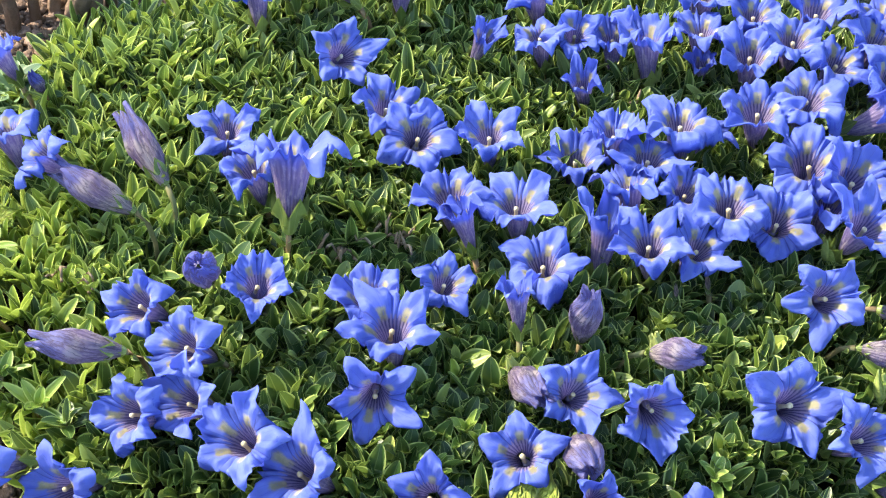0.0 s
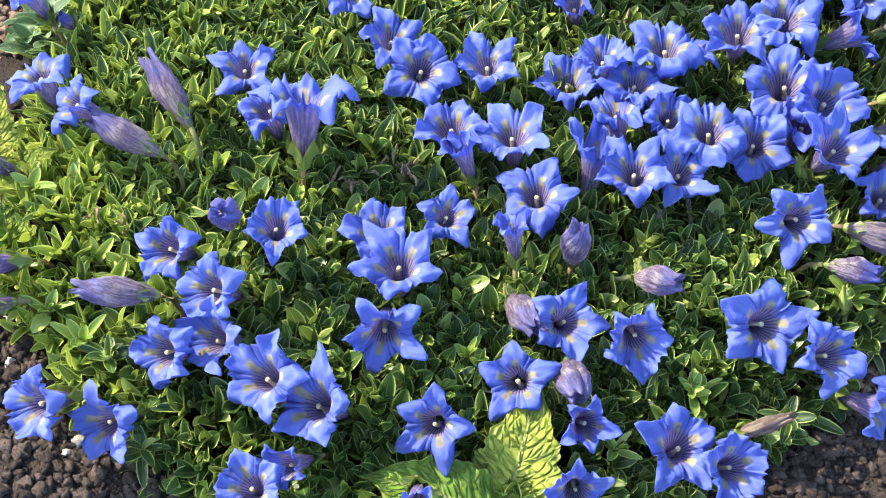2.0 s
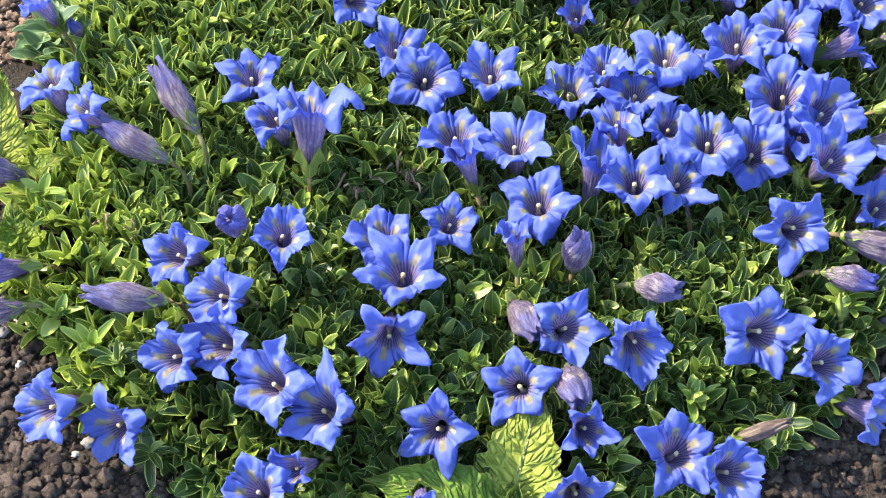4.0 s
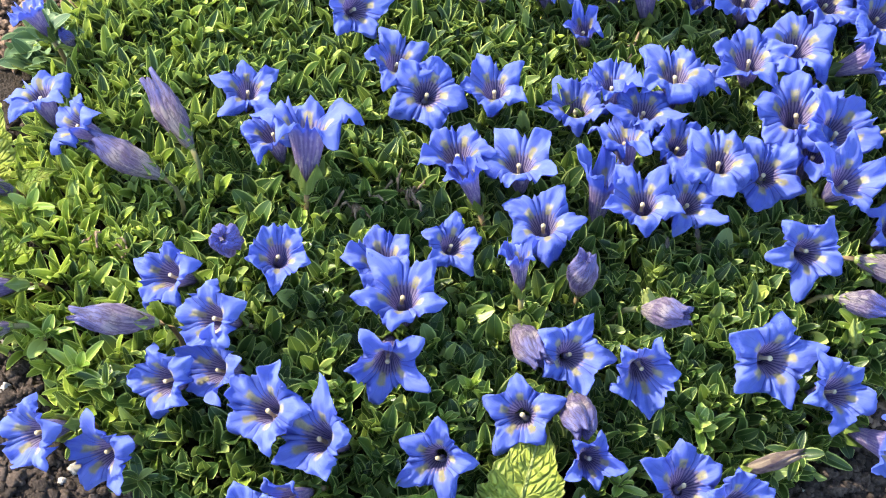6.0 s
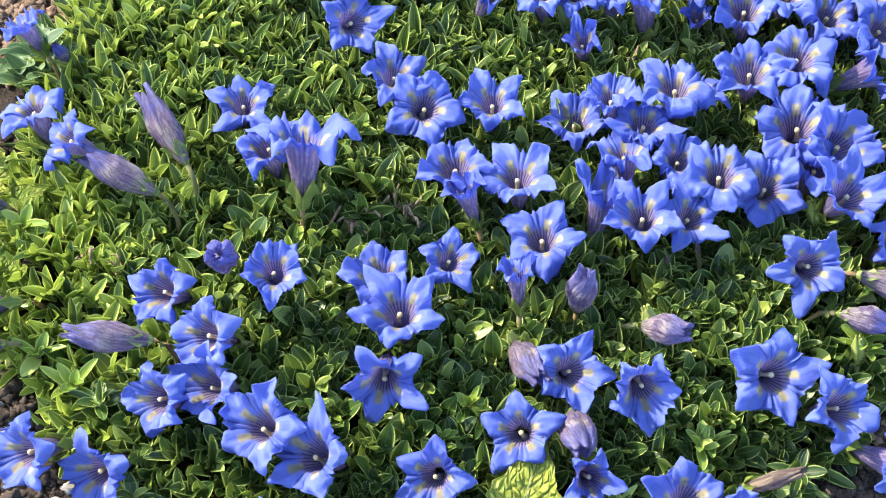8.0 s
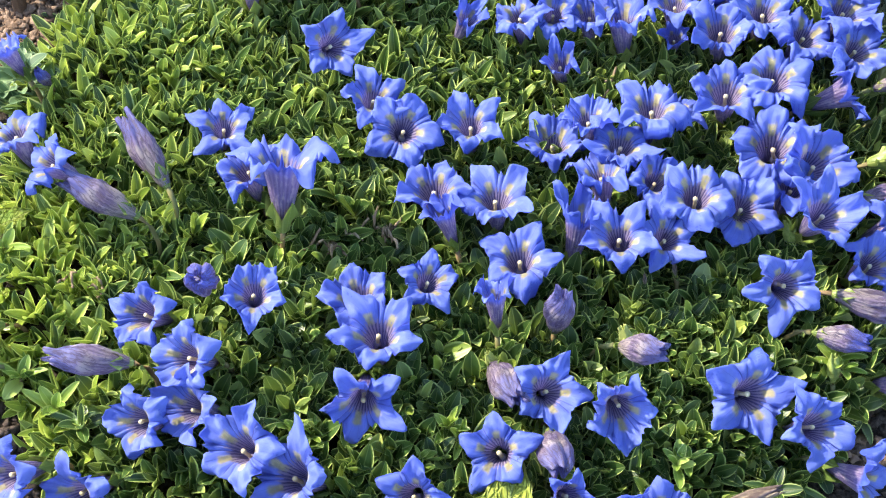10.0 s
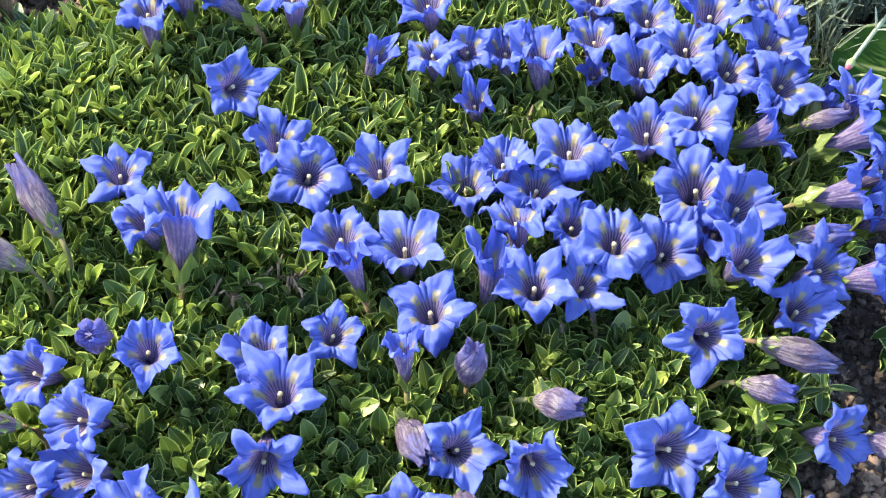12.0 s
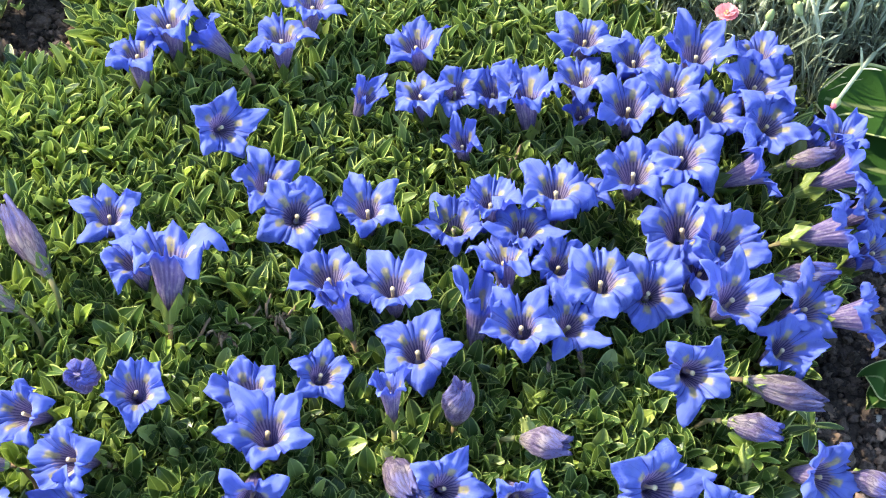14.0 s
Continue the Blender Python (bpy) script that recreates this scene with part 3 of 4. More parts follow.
def flower(kind, x, y, z, az, tilt, size, turn_deg=None, plump=1.0):
    """One gentian: its throat (or the middle of its bud) at x, y, z, facing the bearing az, tilt degrees from upright."""
    i = flower_count[0]
    flower_count[0] += 1
    rng = random.Random(100 + i)
    closed = kind in BUDS
    face = Matrix.Rotation(radians(az), 4, "Z") @ Matrix.Rotation(radians(tilt), 4, "Y")
    axis = face.to_3x3() @ Vector((0, 0, 1))
    back = (0.0275 if closed else 0.037) * size
    base = Vector((x, y, z)) - axis * back
    if base.z < 0.014:
        base.z = 0.014
    side = Vector((axis.x, axis.y, 0)) * 0.022
    foot = Vector((base.x - side.x, base.y - side.y, 0))
    foot.z = ground_z(foot.x, foot.y) - 0.002
    thing = new("gentian_bud" if closed else "gentian_flower")
    thing.location = foot
    tagged(thing, FLOWER_LABELS[kind], "flower bud" if closed else "flower", "gentians in the bed")
    spin = Matrix.Rotation(rng.uniform(0, 6.28) if turn_deg is None else radians(turn_deg), 4, "Z")
    body = Matrix.Translation(Vector((x, y, z)) - foot) @ face @ spin @ Matrix.Scale(size, 4)
    if closed:
        slim = (0.62 if kind == "dry" else 1.0) * plump
        part("furled_corolla", BUDS[kind][i % 3], thing, body @ Matrix.Diagonal((slim, slim, 1.0 / plump ** 0.5, 1)))
    else:
        pool = {"open": OPEN, "star": STAR, "round": ROUND, "half": HALF}[kind]
        wide = Matrix.Diagonal((rng.uniform(0.95, 1.05), rng.uniform(0.95, 1.05), rng.uniform(0.92, 1.1), 1))
        part("corolla", pool[i % len(pool)], thing, body @ wide)
        lean = Euler((rng.uniform(-0.16, 0.16), rng.uniform(-0.16, 0.16), 0)).to_matrix().to_4x4()
        part("stigma", STYLE, thing, body @ lean, "cream stigma")
        part("anther_cone", ANTHERS, thing, body @ lean, "violet-grey anther cone")
    cup = Matrix.Translation(base - foot + axis * 0.001) @ face @ spin @ Matrix.Scale(size * (0.80 if closed else 0.98), 4)
    part("calyx", CALYX, thing, cup, "green pointed calyx")
    p0, p3 = base - foot - axis * 0.003, Vector((0, 0, 0))
    p1, p2 = p0 - axis * min(0.02, max(0.006, p0.z * 0.6)), Vector((0, 0, p0.z * 0.4))
    pts = [((1 - t) ** 3) * p0 + 3 * t * (1 - t) ** 2 * p1 + 3 * t * t * (1 - t) * p2 + t ** 3 * p3 for t in (0, 0.2, 0.4, 0.6, 0.8, 1.0)]
    stem = part("stem", tube_mesh("stem", pts, [0.0022, 0.0019, 0.0018, 0.0019, 0.0020, 0.0022], M_STEM, 7), thing)
    turn = rng.uniform(0, 3.14)
    for k in range(4):
        at = pts[0] - axis * 0.001 if k < 2 else pts[1]
        m = Matrix.Translation(at) @ face @ Euler((radians(rng.uniform(48, 68)), 0, turn + (k % 2) * math.pi + (k // 2) * 1.4)).to_matrix().to_4x4()
        part("stem_leaf", BRACT, stem, m @ Matrix.Scale(rng.uniform(0.5, 0.75) * (0.8 if closed else 1.0), 4))
    return thing


# -- the blooms, one by one
flower("open", -0.2872, 0.0792, 0.0720, 160, 30, 1.00)
flower("star", -0.2517, 0.0450, 0.0900, -167, 52, 0.93)
flower("pale", -0.2096, 0.0284, 0.0855, 167, 77, 1.05, None, 1.0)
flower("pale", -0.1874, 0.0756, 0.0870, 135, 70, 1.08, None, 0.92)
flower("star", -0.1362, 0.1127, 0.0810, -92, 9, 0.90, 88)
flower("open", -0.0829, 0.0653, 0.1120, 105, 30, 1.29)
flower("open", -0.1097, 0.0726, 0.0880, -180, 18, 0.97)
flower("star", -0.0301, 0.1632, 0.0840, -45, 3, 1.00, 54)
flower("round", -0.0030, 0.1391, 0.0840, -80, 23, 1.03)
flower("open", 0.0465, 0.1557, 0.0830, -159, 9, 1.00, 178)
flower("open", -0.0701, 0.2043, 0.0890, -57, 33, 0.97)
flower("open", 0.0278, 0.0923, 0.0790, 170, 13, 1.03)
flower("half", 0.0394, 0.0644, 0.0880, 144, 32, 0.79)
flower("open", 0.0750, 0.0903, 0.0850, 147, 12, 1.06)
flower("open", 0.1125, 0.1671, 0.0650, 152, 7, 0.98)
flower("open", 0.1363, 0.1810, 0.0840, 125, 13, 0.97)
flower("open", 0.1632, 0.1629, 0.0830, 92, 6, 1.00)
flower("open", 0.1516, 0.1317, 0.0830, 118, 30, 0.97)
flower("open", 0.1926, 0.1328, 0.0860, -21, 11, 0.96)
flower("round", 0.2233, 0.1213, 0.0930, -156, 3, 1.13)
flower("round", 0.2603, 0.1267, 0.0790, -94, 26, 1.05)
flower("open", 0.1693, 0.0711, 0.0900, -151, 12, 1.12, 180)
flower("half", 0.1402, 0.0884, 0.0780, 90, 24, 1.14)
flower("star", 0.2050, 0.0862, 0.0800, -53, 13, 1.07, 58)
flower("open", 0.1827, 0.1967, 0.0920, 125, 13, 1.16)
flower("open", 0.2040, 0.2138, 0.0750, 45, 22, 0.83)
flower("open", 0.2393, 0.2276, 0.0890, -147, 9, 1.12)
flower("round", 0.2755, 0.2472, 0.0940, -94, 4, 1.19)
flower("round", 0.2794, 0.1840, 0.0870, -123, 9, 1.27, 186)
flower("open", 0.3118, 0.1695, 0.0940, -37, 19, 1.18)
flower("open", 0.2983, 0.1561, 0.0780, 48, 10, 1.01)
flower("open", 0.3188, 0.1193, 0.1000, -39, 16, 1.17, 94)
flower("star", 0.2969, 0.0623, 0.0800, -66, 34, 1.12, 92)
flower("star", 0.0362, 0.0111, 0.0780, -45, 12, 0.91)
flower("open", 0.0078, -0.0511, 0.0950, -147, 9, 1.16, 166)
flower("open", -0.0113, -0.0163, 0.0820, -161, 14, 1.02)
flower("open", 0.0991, 0.0406, 0.0830, -161, 11, 1.11, 202)
flower("half", 0.0851, -0.0040, 0.0960, 119, 28, 0.79)
flower("pale", 0.1333, 0.0056, 0.0800, 113, 5, 0.90, None, 1.18)
flower("open", -0.0835, -0.0399, 0.0990, -98, 14, 0.99, 122)
flower("bud", -0.1221, -0.0320, 0.0950, -100, 32, 0.95, None, 1.15)
flower("open", -0.1580, -0.0617, 0.0820, -138, 42, 0.95, 192)
flower("open", -0.1200, -0.0948, 0.0900, -141, 44, 1.02, 126)
flower("open", -0.1111, -0.1236, 0.0710, -142, 49, 0.99, 112)
flower("open", -0.1442, -0.1390, 0.0670, -135, 52, 0.96, 132)
flower("open", -0.0697, -0.1533, 0.0830, -144, 36, 1.10, 108)
flower("open", -0.0315, -0.1655, 0.0790, -144, 40, 1.20, 108)
flower("star", 0.0058, -0.1020, 0.0850, -88, 58, 1.09, 102)
flower("star", 0.0514, -0.1589, 0.0680, -106, 41, 1.06, 152)
flower("star", 0.1045, -0.1145, 0.0720, -112, 32, 1.14, 176)
flower("open", 0.1326, -0.0638, 0.0800, -68, 28, 0.98, 186)
flower("open", 0.1844, -0.0656, 0.0790, -72, 52, 1.03, 116)
flower("open", 0.2785, -0.0310, 0.0720, -58, 33, 1.22, 112)
flower("open", 0.3278, -0.0453, 0.0680, -33, 31, 1.06, 62)
flower("open", -0.2210, -0.1948, 0.0630, -134, 58, 1.05, 114)
flower("star", -0.1730, -0.1931, 0.0500, -126, 59, 1.05, 112)
flower("pale", -0.1848, -0.1096, 0.0890, -169, 84, 1.02, None, 1.02)
flower("pale", 0.1030, -0.0580, 0.0730, -62, 60, 1.00, None, 1.10)
flower("pale", 0.1441, -0.1107, 0.0790, -76, 66, 0.90, None, 1.32)
flower("pale", 0.1963, -0.0173, 0.0850, -20, 58, 0.80, None, 1.30)
flower("bud", 0.3450, 0.0327, 0.0700, -12, 76, 0.78, None, 1.20)
flower("half", 0.1571, -0.1380, 0.0690, -75, 35, 1.02)
flower("open", 0.2255, -0.1380, 0.0600, -67, 17, 1.15, 66)
flower("open", 0.2640, -0.1472, 0.0600, -53, 29, 1.11, 54)
flower("dry", 0.2874, -0.1002, 0.0450, 9, 51, 0.91)
flower("half", -0.0419, -0.2055, 0.0600, -131, 56, 0.83)
flower("open", -0.0644, -0.2278, 0.0600, -128, 26, 1.04)
flower("open", 0.1573, -0.1820, 0.0500, -87, 49, 0.95)
flower("half", 0.0487, -0.2302, 0.0850, -86, 54, 0.81)
flower("open", 0.3708, -0.0683, 0.0450, -29, 67, 0.99)
flower("open", 0.3998, 0.0112, 0.0550, -31, 46, 1.05)
flower("bud", 0.4378, 0.0158, 0.0500, -31, 58, 0.87)
flower("bud", -0.3145, 0.0029, 0.0550, -165, 63, 1.00)
flower("open", -0.2914, -0.0872, 0.0550, -150, 74, 0.99)
flower("bud", -0.2856, -0.1206, 0.0500, -152, 86, 1.00)
flower("open", 0.3644, 0.1042, 0.0700, -34, 19, 1.05)
flower("pale", 0.3664, 0.0671, 0.0690, -7, 93, 1.06)
flower("star", -0.1470, 0.2630, 0.0850, 130, 20, 0.99)
flower("open", -0.1292, 0.2924, 0.0920, 139, 22, 1.04)
flower("half", -0.0951, 0.2864, 0.0880, 175, 50, 0.86)
flower("open", -0.0418, 0.3006, 0.0880, 119, 18, 0.95)
flower("open", -0.0240, 0.3405, 0.0880, 93, 14, 0.96)
flower("half", 0.0294, 0.2663, 0.0750, 11, 12, 0.81)
flower("open", 0.0608, 0.3231, 0.0810, 162, 15, 0.96)
flower("open", 0.0707, 0.2756, 0.0800, 162, 15, 0.88)
flower("star", 0.0969, 0.2819, 0.0830, -95, 16, 0.88)
flower("open", 0.1264, 0.2900, 0.0800, 132, 12, 0.86)
flower("open", 0.1515, 0.2873, 0.0860, 130, 20, 1.10)
flower("open", 0.1928, 0.3608, 0.0800, 104, 4, 0.98)
flower("open", 0.1932, 0.3186, 0.0780, 144, 14, 0.91)
flower("open", 0.2334, 0.3481, 0.0800, 116, 2, 0.93)
flower("open", 0.2822, 0.3637, 0.0820, 104, 4, 1.14)
flower("open", 0.3335, 0.3773, 0.0800, 122, 16, 0.90)
flower("open", 0.3328, 0.3443, 0.0800, 19, 13, 1.14)
flower("open", 0.2650, 0.3224, 0.0840, -144, 1, 1.06)
flower("open", 0.2320, 0.2946, 0.0840, -171, 7, 1.10)
flower("open", 0.3009, 0.3073, 0.0820, -14, 11, 1.08)
flower("open", 0.3450, 0.3083, 0.0760, -17, 16, 1.09)
flower("half", 0.1092, 0.2415, 0.0700, -147, 13, 0.84)
flower("half", 0.1975, 0.2930, 0.0660, -116, 12, 0.68)
flower("open", 0.3376, 0.2593, 0.0800, 18, 62, 1.08)
flower("pale", 0.3774, 0.2795, 0.0790, 10, 62, 0.69)
flower("open", 0.4101, 0.2741, 0.0780, 20, 62, 1.17)
flower("open", 0.4047, 0.3117, 0.0720, 54, 11, 0.88)
flower("open", 0.4030, 0.2121, 0.0820, 10, 68, 1.16)
flower("bud", 0.3756, 0.1699, 0.0720, 17, 77, 0.99)
flower("open", 0.3816, 0.1439, 0.0700, -6, 32, 1.03)
flower("open", 0.4239, 0.1469, 0.0680, 0, 66, 1.06)
flower("open", 0.4267, 0.2452, 0.0720, 1, 35, 0.91)
flower("half", 0.3830, 0.3147, 0.0600, 23, 36, 0.70)
flower("open", 0.4341, 0.2096, 0.0650, 1, 35, 0.95)
flower("open", -0.3123, 0.1546, 0.0700, 164, 38, 0.72)
flower("bud", -0.2840, 0.1485, 0.0560, -138, 24, 0.48)
flower("green", 0.2578, -0.0234, 0.0600, 106, 27, 0.58)
flower("green", 0.3029, 0.1256, 0.0600, 150, 25, 0.51)
flower("green", 0.3430, 0.0172, 0.0520, 131, 20, 0.47)
flower("green", 0.3743, 0.3069, 0.0550, 99, 43, 0.55)
flower("green", 0.1869, 0.0028, 0.0620, 149, 31, 0.51)
flower("green", 0.0913, -0.0351, 0.0600, 163, 25, 0.40)
flower("dry", 0.1948, 0.0573, 0.0640, 172, 14, 0.25)
flower("dry", 0.2166, 0.0731, 0.0620, 160, 19, 0.29)
# -- end of blooms


# ---------------------------------------------------------------- primrose leaves
def crinkled_leaf(x, y, z, yaw, pitch, length, width, curl, seed, lean=0.0):
    """A puckered leaf that rises from its foot; yaw: the bearing of its tip."""
    rows, cols, v, uv = 49, 21, [], []
    yy = zz = 0.0
    for i in range(rows):
        t = i / (rows - 1)
        w = width * 0.5 * (0.20 + 0.80 * math.sin(math.pi * min(1.0, t * 0.80 + 0.12)) ** 0.9) * (1 - t ** 2.6) ** 0.8 + 0.0006
        ang = curl * t
        if i:
            yy += length / (rows - 1) * math.cos(ang)
            zz -= length / (rows - 1) * math.sin(ang)
        for j in range(cols):
            s = j / (cols - 1) * 2 - 1
            edge = 1 + (0.07 * math.sin(t * 31 + seed) + 0.05 * math.sin(t * 67 + seed * 2)) * abs(s) ** 3
            px, py = s * w * edge, yy
            cell = noise.voronoi((px * 150 + seed, py * 150, 0.3))[0]
            puck = 0.0014 * (cell[1] - cell[0]) * (1 - abs(s) ** 6) * min(1.0, abs(s) * 5)
            wave = 0.0045 * abs(s) ** 2 * math.sin(t * 15 + s * 2 + seed) - 0.0012 * abs(math.sin(math.pi * (t * 9 - abs(s) * 1.6))) ** 0.5
            v.append((px, py - abs(s) * w * 0.10, zz + puck + wave + abs(s) * w * 0.16))
            uv.append(((s + 1) / 2, t))
    n = len(v)
    v += [(a, b, c - 0.0006) for a, b, c in v]
    faces = grid_faces(rows, cols) + grid_faces(rows, cols, start=n, flip=True)
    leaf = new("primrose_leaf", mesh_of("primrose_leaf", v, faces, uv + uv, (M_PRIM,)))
    leaf.matrix_world = Matrix.Translation((x, y, z)) @ Euler((radians(pitch), radians(lean), radians(yaw - 90)), "XYZ").to_matrix().to_4x4()
    return tagged(leaf, "puckered yellow-green primrose leaf among the gentians", "leaf", "primrose leaves")


# -- primrose leaves
crinkled_leaf(0.1120, -0.1990, 0.0220, 84, 44, 0.100, 0.066, 0.40, 1.0)
crinkled_leaf(0.1076, -0.2053, 0.0340, 176, 30, 0.105, 0.062, 0.75, 2.0)
crinkled_leaf(-0.3130, 0.0180, 0.0300, 100, 52, 0.072, 0.042, 0.30, 3.0)
crinkled_leaf(-0.3311, 0.0646, 0.0100, 103, 40, 0.063, 0.034, 0.50, 4.0)
crinkled_leaf(-0.2915, 0.0165, 0.0300, 26, 46, 0.039, 0.024, 0.60, 5.0)
crinkled_leaf(-0.2787, -0.0517, 0.0150, 113, 53, 0.050, 0.040, 0.50, 6.0)
# -- end of primrose leaves


# ---------------------------------------------------------------- broad round leaves and pinks
def round_leaf(x, y, z, yaw, pitch, length, width, seed):
    rows, cols, v, uv = 17, 13, [], []
    for i in range(rows):
        t = i / (rows - 1)
        w = width * 0.5 * math.sin(math.pi * (0.06 + 0.93 * t)) ** 0.6
        for j in range(cols):
            s = j / (cols - 1) * 2 - 1
            v.append((s * w, t * length, abs(s) ** 1.5 * w * 0.18 + 0.004 * math.sin(t * 7 + s * 2 + seed) - 0.010 * t * t))
            uv.append((0.5 + 0.5 * math.copysign(max(abs(s), 1 - (1 - t) / 0.06, 1 - t / 0.05), s), 0.3 + 0.7 * t))
    n = len(v)
    v += [(a, b, c - 0.0007) for a, b, c in v]
    leaf = new("round_leaf", mesh_of("round_leaf", v, grid_faces(rows, cols) + grid_faces(rows, cols, start=n, flip=True), uv + uv, (M_ROUND,)))
    leaf.matrix_world = Matrix.Translation((x, y, z)) @ Euler((radians(pitch), 0, radians(yaw - 90)), "XYZ").to_matrix().to_4x4()
    return tagged(leaf, "broad rounded dark green leaf with a pale rim", "leaf", "broad leaves")


# -- round leaves
round_leaf(0.5014, 0.3870, 0.0260, -176, 11, 0.110, 0.085, 0.0)
round_leaf(0.4790, 0.3185, 0.0200, 167, 9, 0.102, 0.085, 1.3)
round_leaf(0.4715, 0.1271, 0.0100, -175, 34, 0.038, 0.034, 2.6)
round_leaf(0.4715, 0.1271, 0.0100, -142, 20, 0.034, 0.032, 3.9)
# -- end of round leaves


def pink_tuft():
    """The narrow grey-green blades of the pinks behind the bed."""
    rng = random.Random(9)
    vs, fs, uvs, n = [], [], [], 0
    for _ in range(11000):
        x, y = rng.uniform(0.17, 0.60), rng.uniform(0.37, 0.70)
        if depth_in(x, y) > -0.006 or (x > 0.395 and y < 0.445):
            continue
        if ((x - 0.40) / 0.21) ** 2 + ((y - 0.53) / 0.17) ** 2 > 1 + 0.5 * noise.noise((x * 14, y * 14, 2.0)):
            continue
        v, f, uv = leaf_arrays(rng.uniform(0.028, 0.055), 0.0020, rng.uniform(0, 0.7), 0.6, 5)
        m = np.array(Matrix.Translation((x, y, rng.uniform(0, 0.040))) @ Euler((radians(rng.uniform(48, 96)), rng.uniform(-0.35, 0.35), rng.uniform(0, 6.28)), "XYZ").to_matrix().to_4x4())
        vs.append(v @ m[:3, :3].T + m[:3, 3])
        fs.append(np.array(f) + n)
        uvs += uv
        n += len(v)
    return mesh_of("pink_foliage", np.concatenate(vs), np.concatenate(fs), uvs, (M_GREY,))


tuft = new("pink_foliage", pink_tuft())
tagged(tuft, "tangled narrow grey-green leaves of garden pinks", "foliage", kind="stuff")


def bud_mesh(name, length, fat, mat):
    pts = [(0, 0, length * t) for t in (0, 0.15, 0.4, 0.7, 0.9, 1.0)]
    return tube_mesh(name, pts, [fat * k for k in (0.35, 0.8, 1.0, 0.85, 0.5, 0.12)], mat, 9)


PINK_BUD, PINK_TIP = bud_mesh("bud", 0.014, 0.0036, M_BUDGREEN), bud_mesh("petal_tip", 0.007, 0.0026, M_PINK)
SPRIG = mesh_of("stem_blade", *leaf_arrays(0.022, 0.0022, 0.3, 0.5, 5), (M_GREYSTEM,))


def frilled_bloom():
    rng, vs, fs, n = random.Random(4), [], [], 0
    for ring, (count, r0, up) in enumerate(((9, 0.0105, 0.002), (8, 0.008, 0.005), (5, 0.0045, 0.008))):
        for k in range(count):
            w = 6.2832 * k / count + ring * 0.4
            for i in range(3):
                for j in range(5):
                    a = w + (j - 2) * 0.22
                    r = 0.001 + r0 * i / 2
                    vs.append((r * math.cos(a), r * math.sin(a), up * (i / 2) ** 0.6 + 0.0016 * (j % 2) * i / 2 + rng.uniform(0, 0.0012)))
            fs += grid_faces(3, 5, start=n)
            n += 15
    return mesh_of("petals", vs, fs, None, (M_PINK,))


BLOOM = frilled_bloom()


def pink_stalk(x, y, height, lean_x, lean_y, top):
    """An upright stalk of a pink with paired blades; top: bud, tip or bloom."""
    thing = new("garden_pink")
    thing.location = (x, y, 0)
    tagged(thing, {"bud": "grey-green stalk of a garden pink with a closed bud", "tip": "stalk of a garden pink, its bud showing pink", "bloom": "garden pink with a frilled coral-pink bloom"}[top], "flower", "garden pinks")
    pts = [Vector((lean_x * t * t, lean_y * t * t, height * t)) for t in (0, 0.25, 0.5, 0.75, 1.0)]
    stem = part("stem", tube_mesh("stem", pts, [0.0023, 0.0021, 0.0020, 0.0018, 0.0016], M_GREYSTEM, 6), thing)
    rng = random.Random(int(x * 1000) + int(y * 1000))
    for k in range(6):
        m = Matrix.Translation(pts[1 + k // 2]) @ Euler((radians(rng.uniform(45, 70)), 0, rng.uniform(0, 1) + (k % 2) * math.pi + (k // 2) * 1.57)).to_matrix().to_4x4()
        part("stem_blade", SPRIG, stem, m)
    up = Matrix.Translation(pts[-1]) @ Vector((lean_x * 2, lean_y * 2, height)).to_track_quat("Z", "Y").to_matrix().to_4x4()
    bud = part("bud", PINK_BUD, thing, up, "pale green bud")
    if top == "tip":
        part("petal_tip", PINK_TIP, bud, Matrix.Translation((0, 0, 0.009)), "pink petal tip")
    if top == "bloom":
        part("petals", BLOOM, thing, up @ Matrix.Translation((0, 0, 0.009)) @ Matrix.Scale(0.85, 4), "frilled coral-pink petals")
    return thing


# -- stalks
pink_stalk(0.2662, 0.4475, 0.032, -0.0218, 0.0038, "bud")
pink_stalk(0.3043, 0.4498, 0.040, -0.0085, 0.0011, "bud")
pink_stalk(0.3127, 0.4243, 0.058, -0.0040, 0.0010, "bloom")
pink_stalk(0.2760, 0.4304, 0.030, -0.0089, -0.0041, "bud")
pink_stalk(0.3693, 0.4453, 0.068, -0.0102, 0.0026, "bud")
pink_stalk(0.3981, 0.4263, 0.072, -0.0297, 0.0074, "bud")
pink_stalk(0.4120, 0.4746, 0.046, -0.0160, 0.0034, "bud")
pink_stalk(0.3982, 0.4200, 0.098, -0.0313, 0.0262, "bud")
pink_stalk(0.4246, 0.4645, 0.080, -0.0104, 0.0033, "bud")
pink_stalk(0.4443, 0.4723, 0.070, -0.0096, 0.0032, "bud")
pink_stalk(0.3427, 0.4717, 0.050, -0.0024, -0.0001, "bud")
pink_stalk(0.4528, 0.4683, 0.075, -0.0529, -0.1204, "tip")
pink_stalk(0.2209, 0.4500, 0.030, -0.0031, -0.0005, "bloom")
pink_stalk(0.4367, 0.4935, 0.058, -0.0263, 0.0070, "bud")
pink_stalk(0.4607, 0.4728, 0.074, -0.0329, 0.0103, "bud")
pink_stalk(0.3472, 0.4859, 0.048, -0.0216, 0.0037, "bud")
pink_stalk(0.2911, 0.4663, 0.052, -0.0138, 0.0016, "bud")
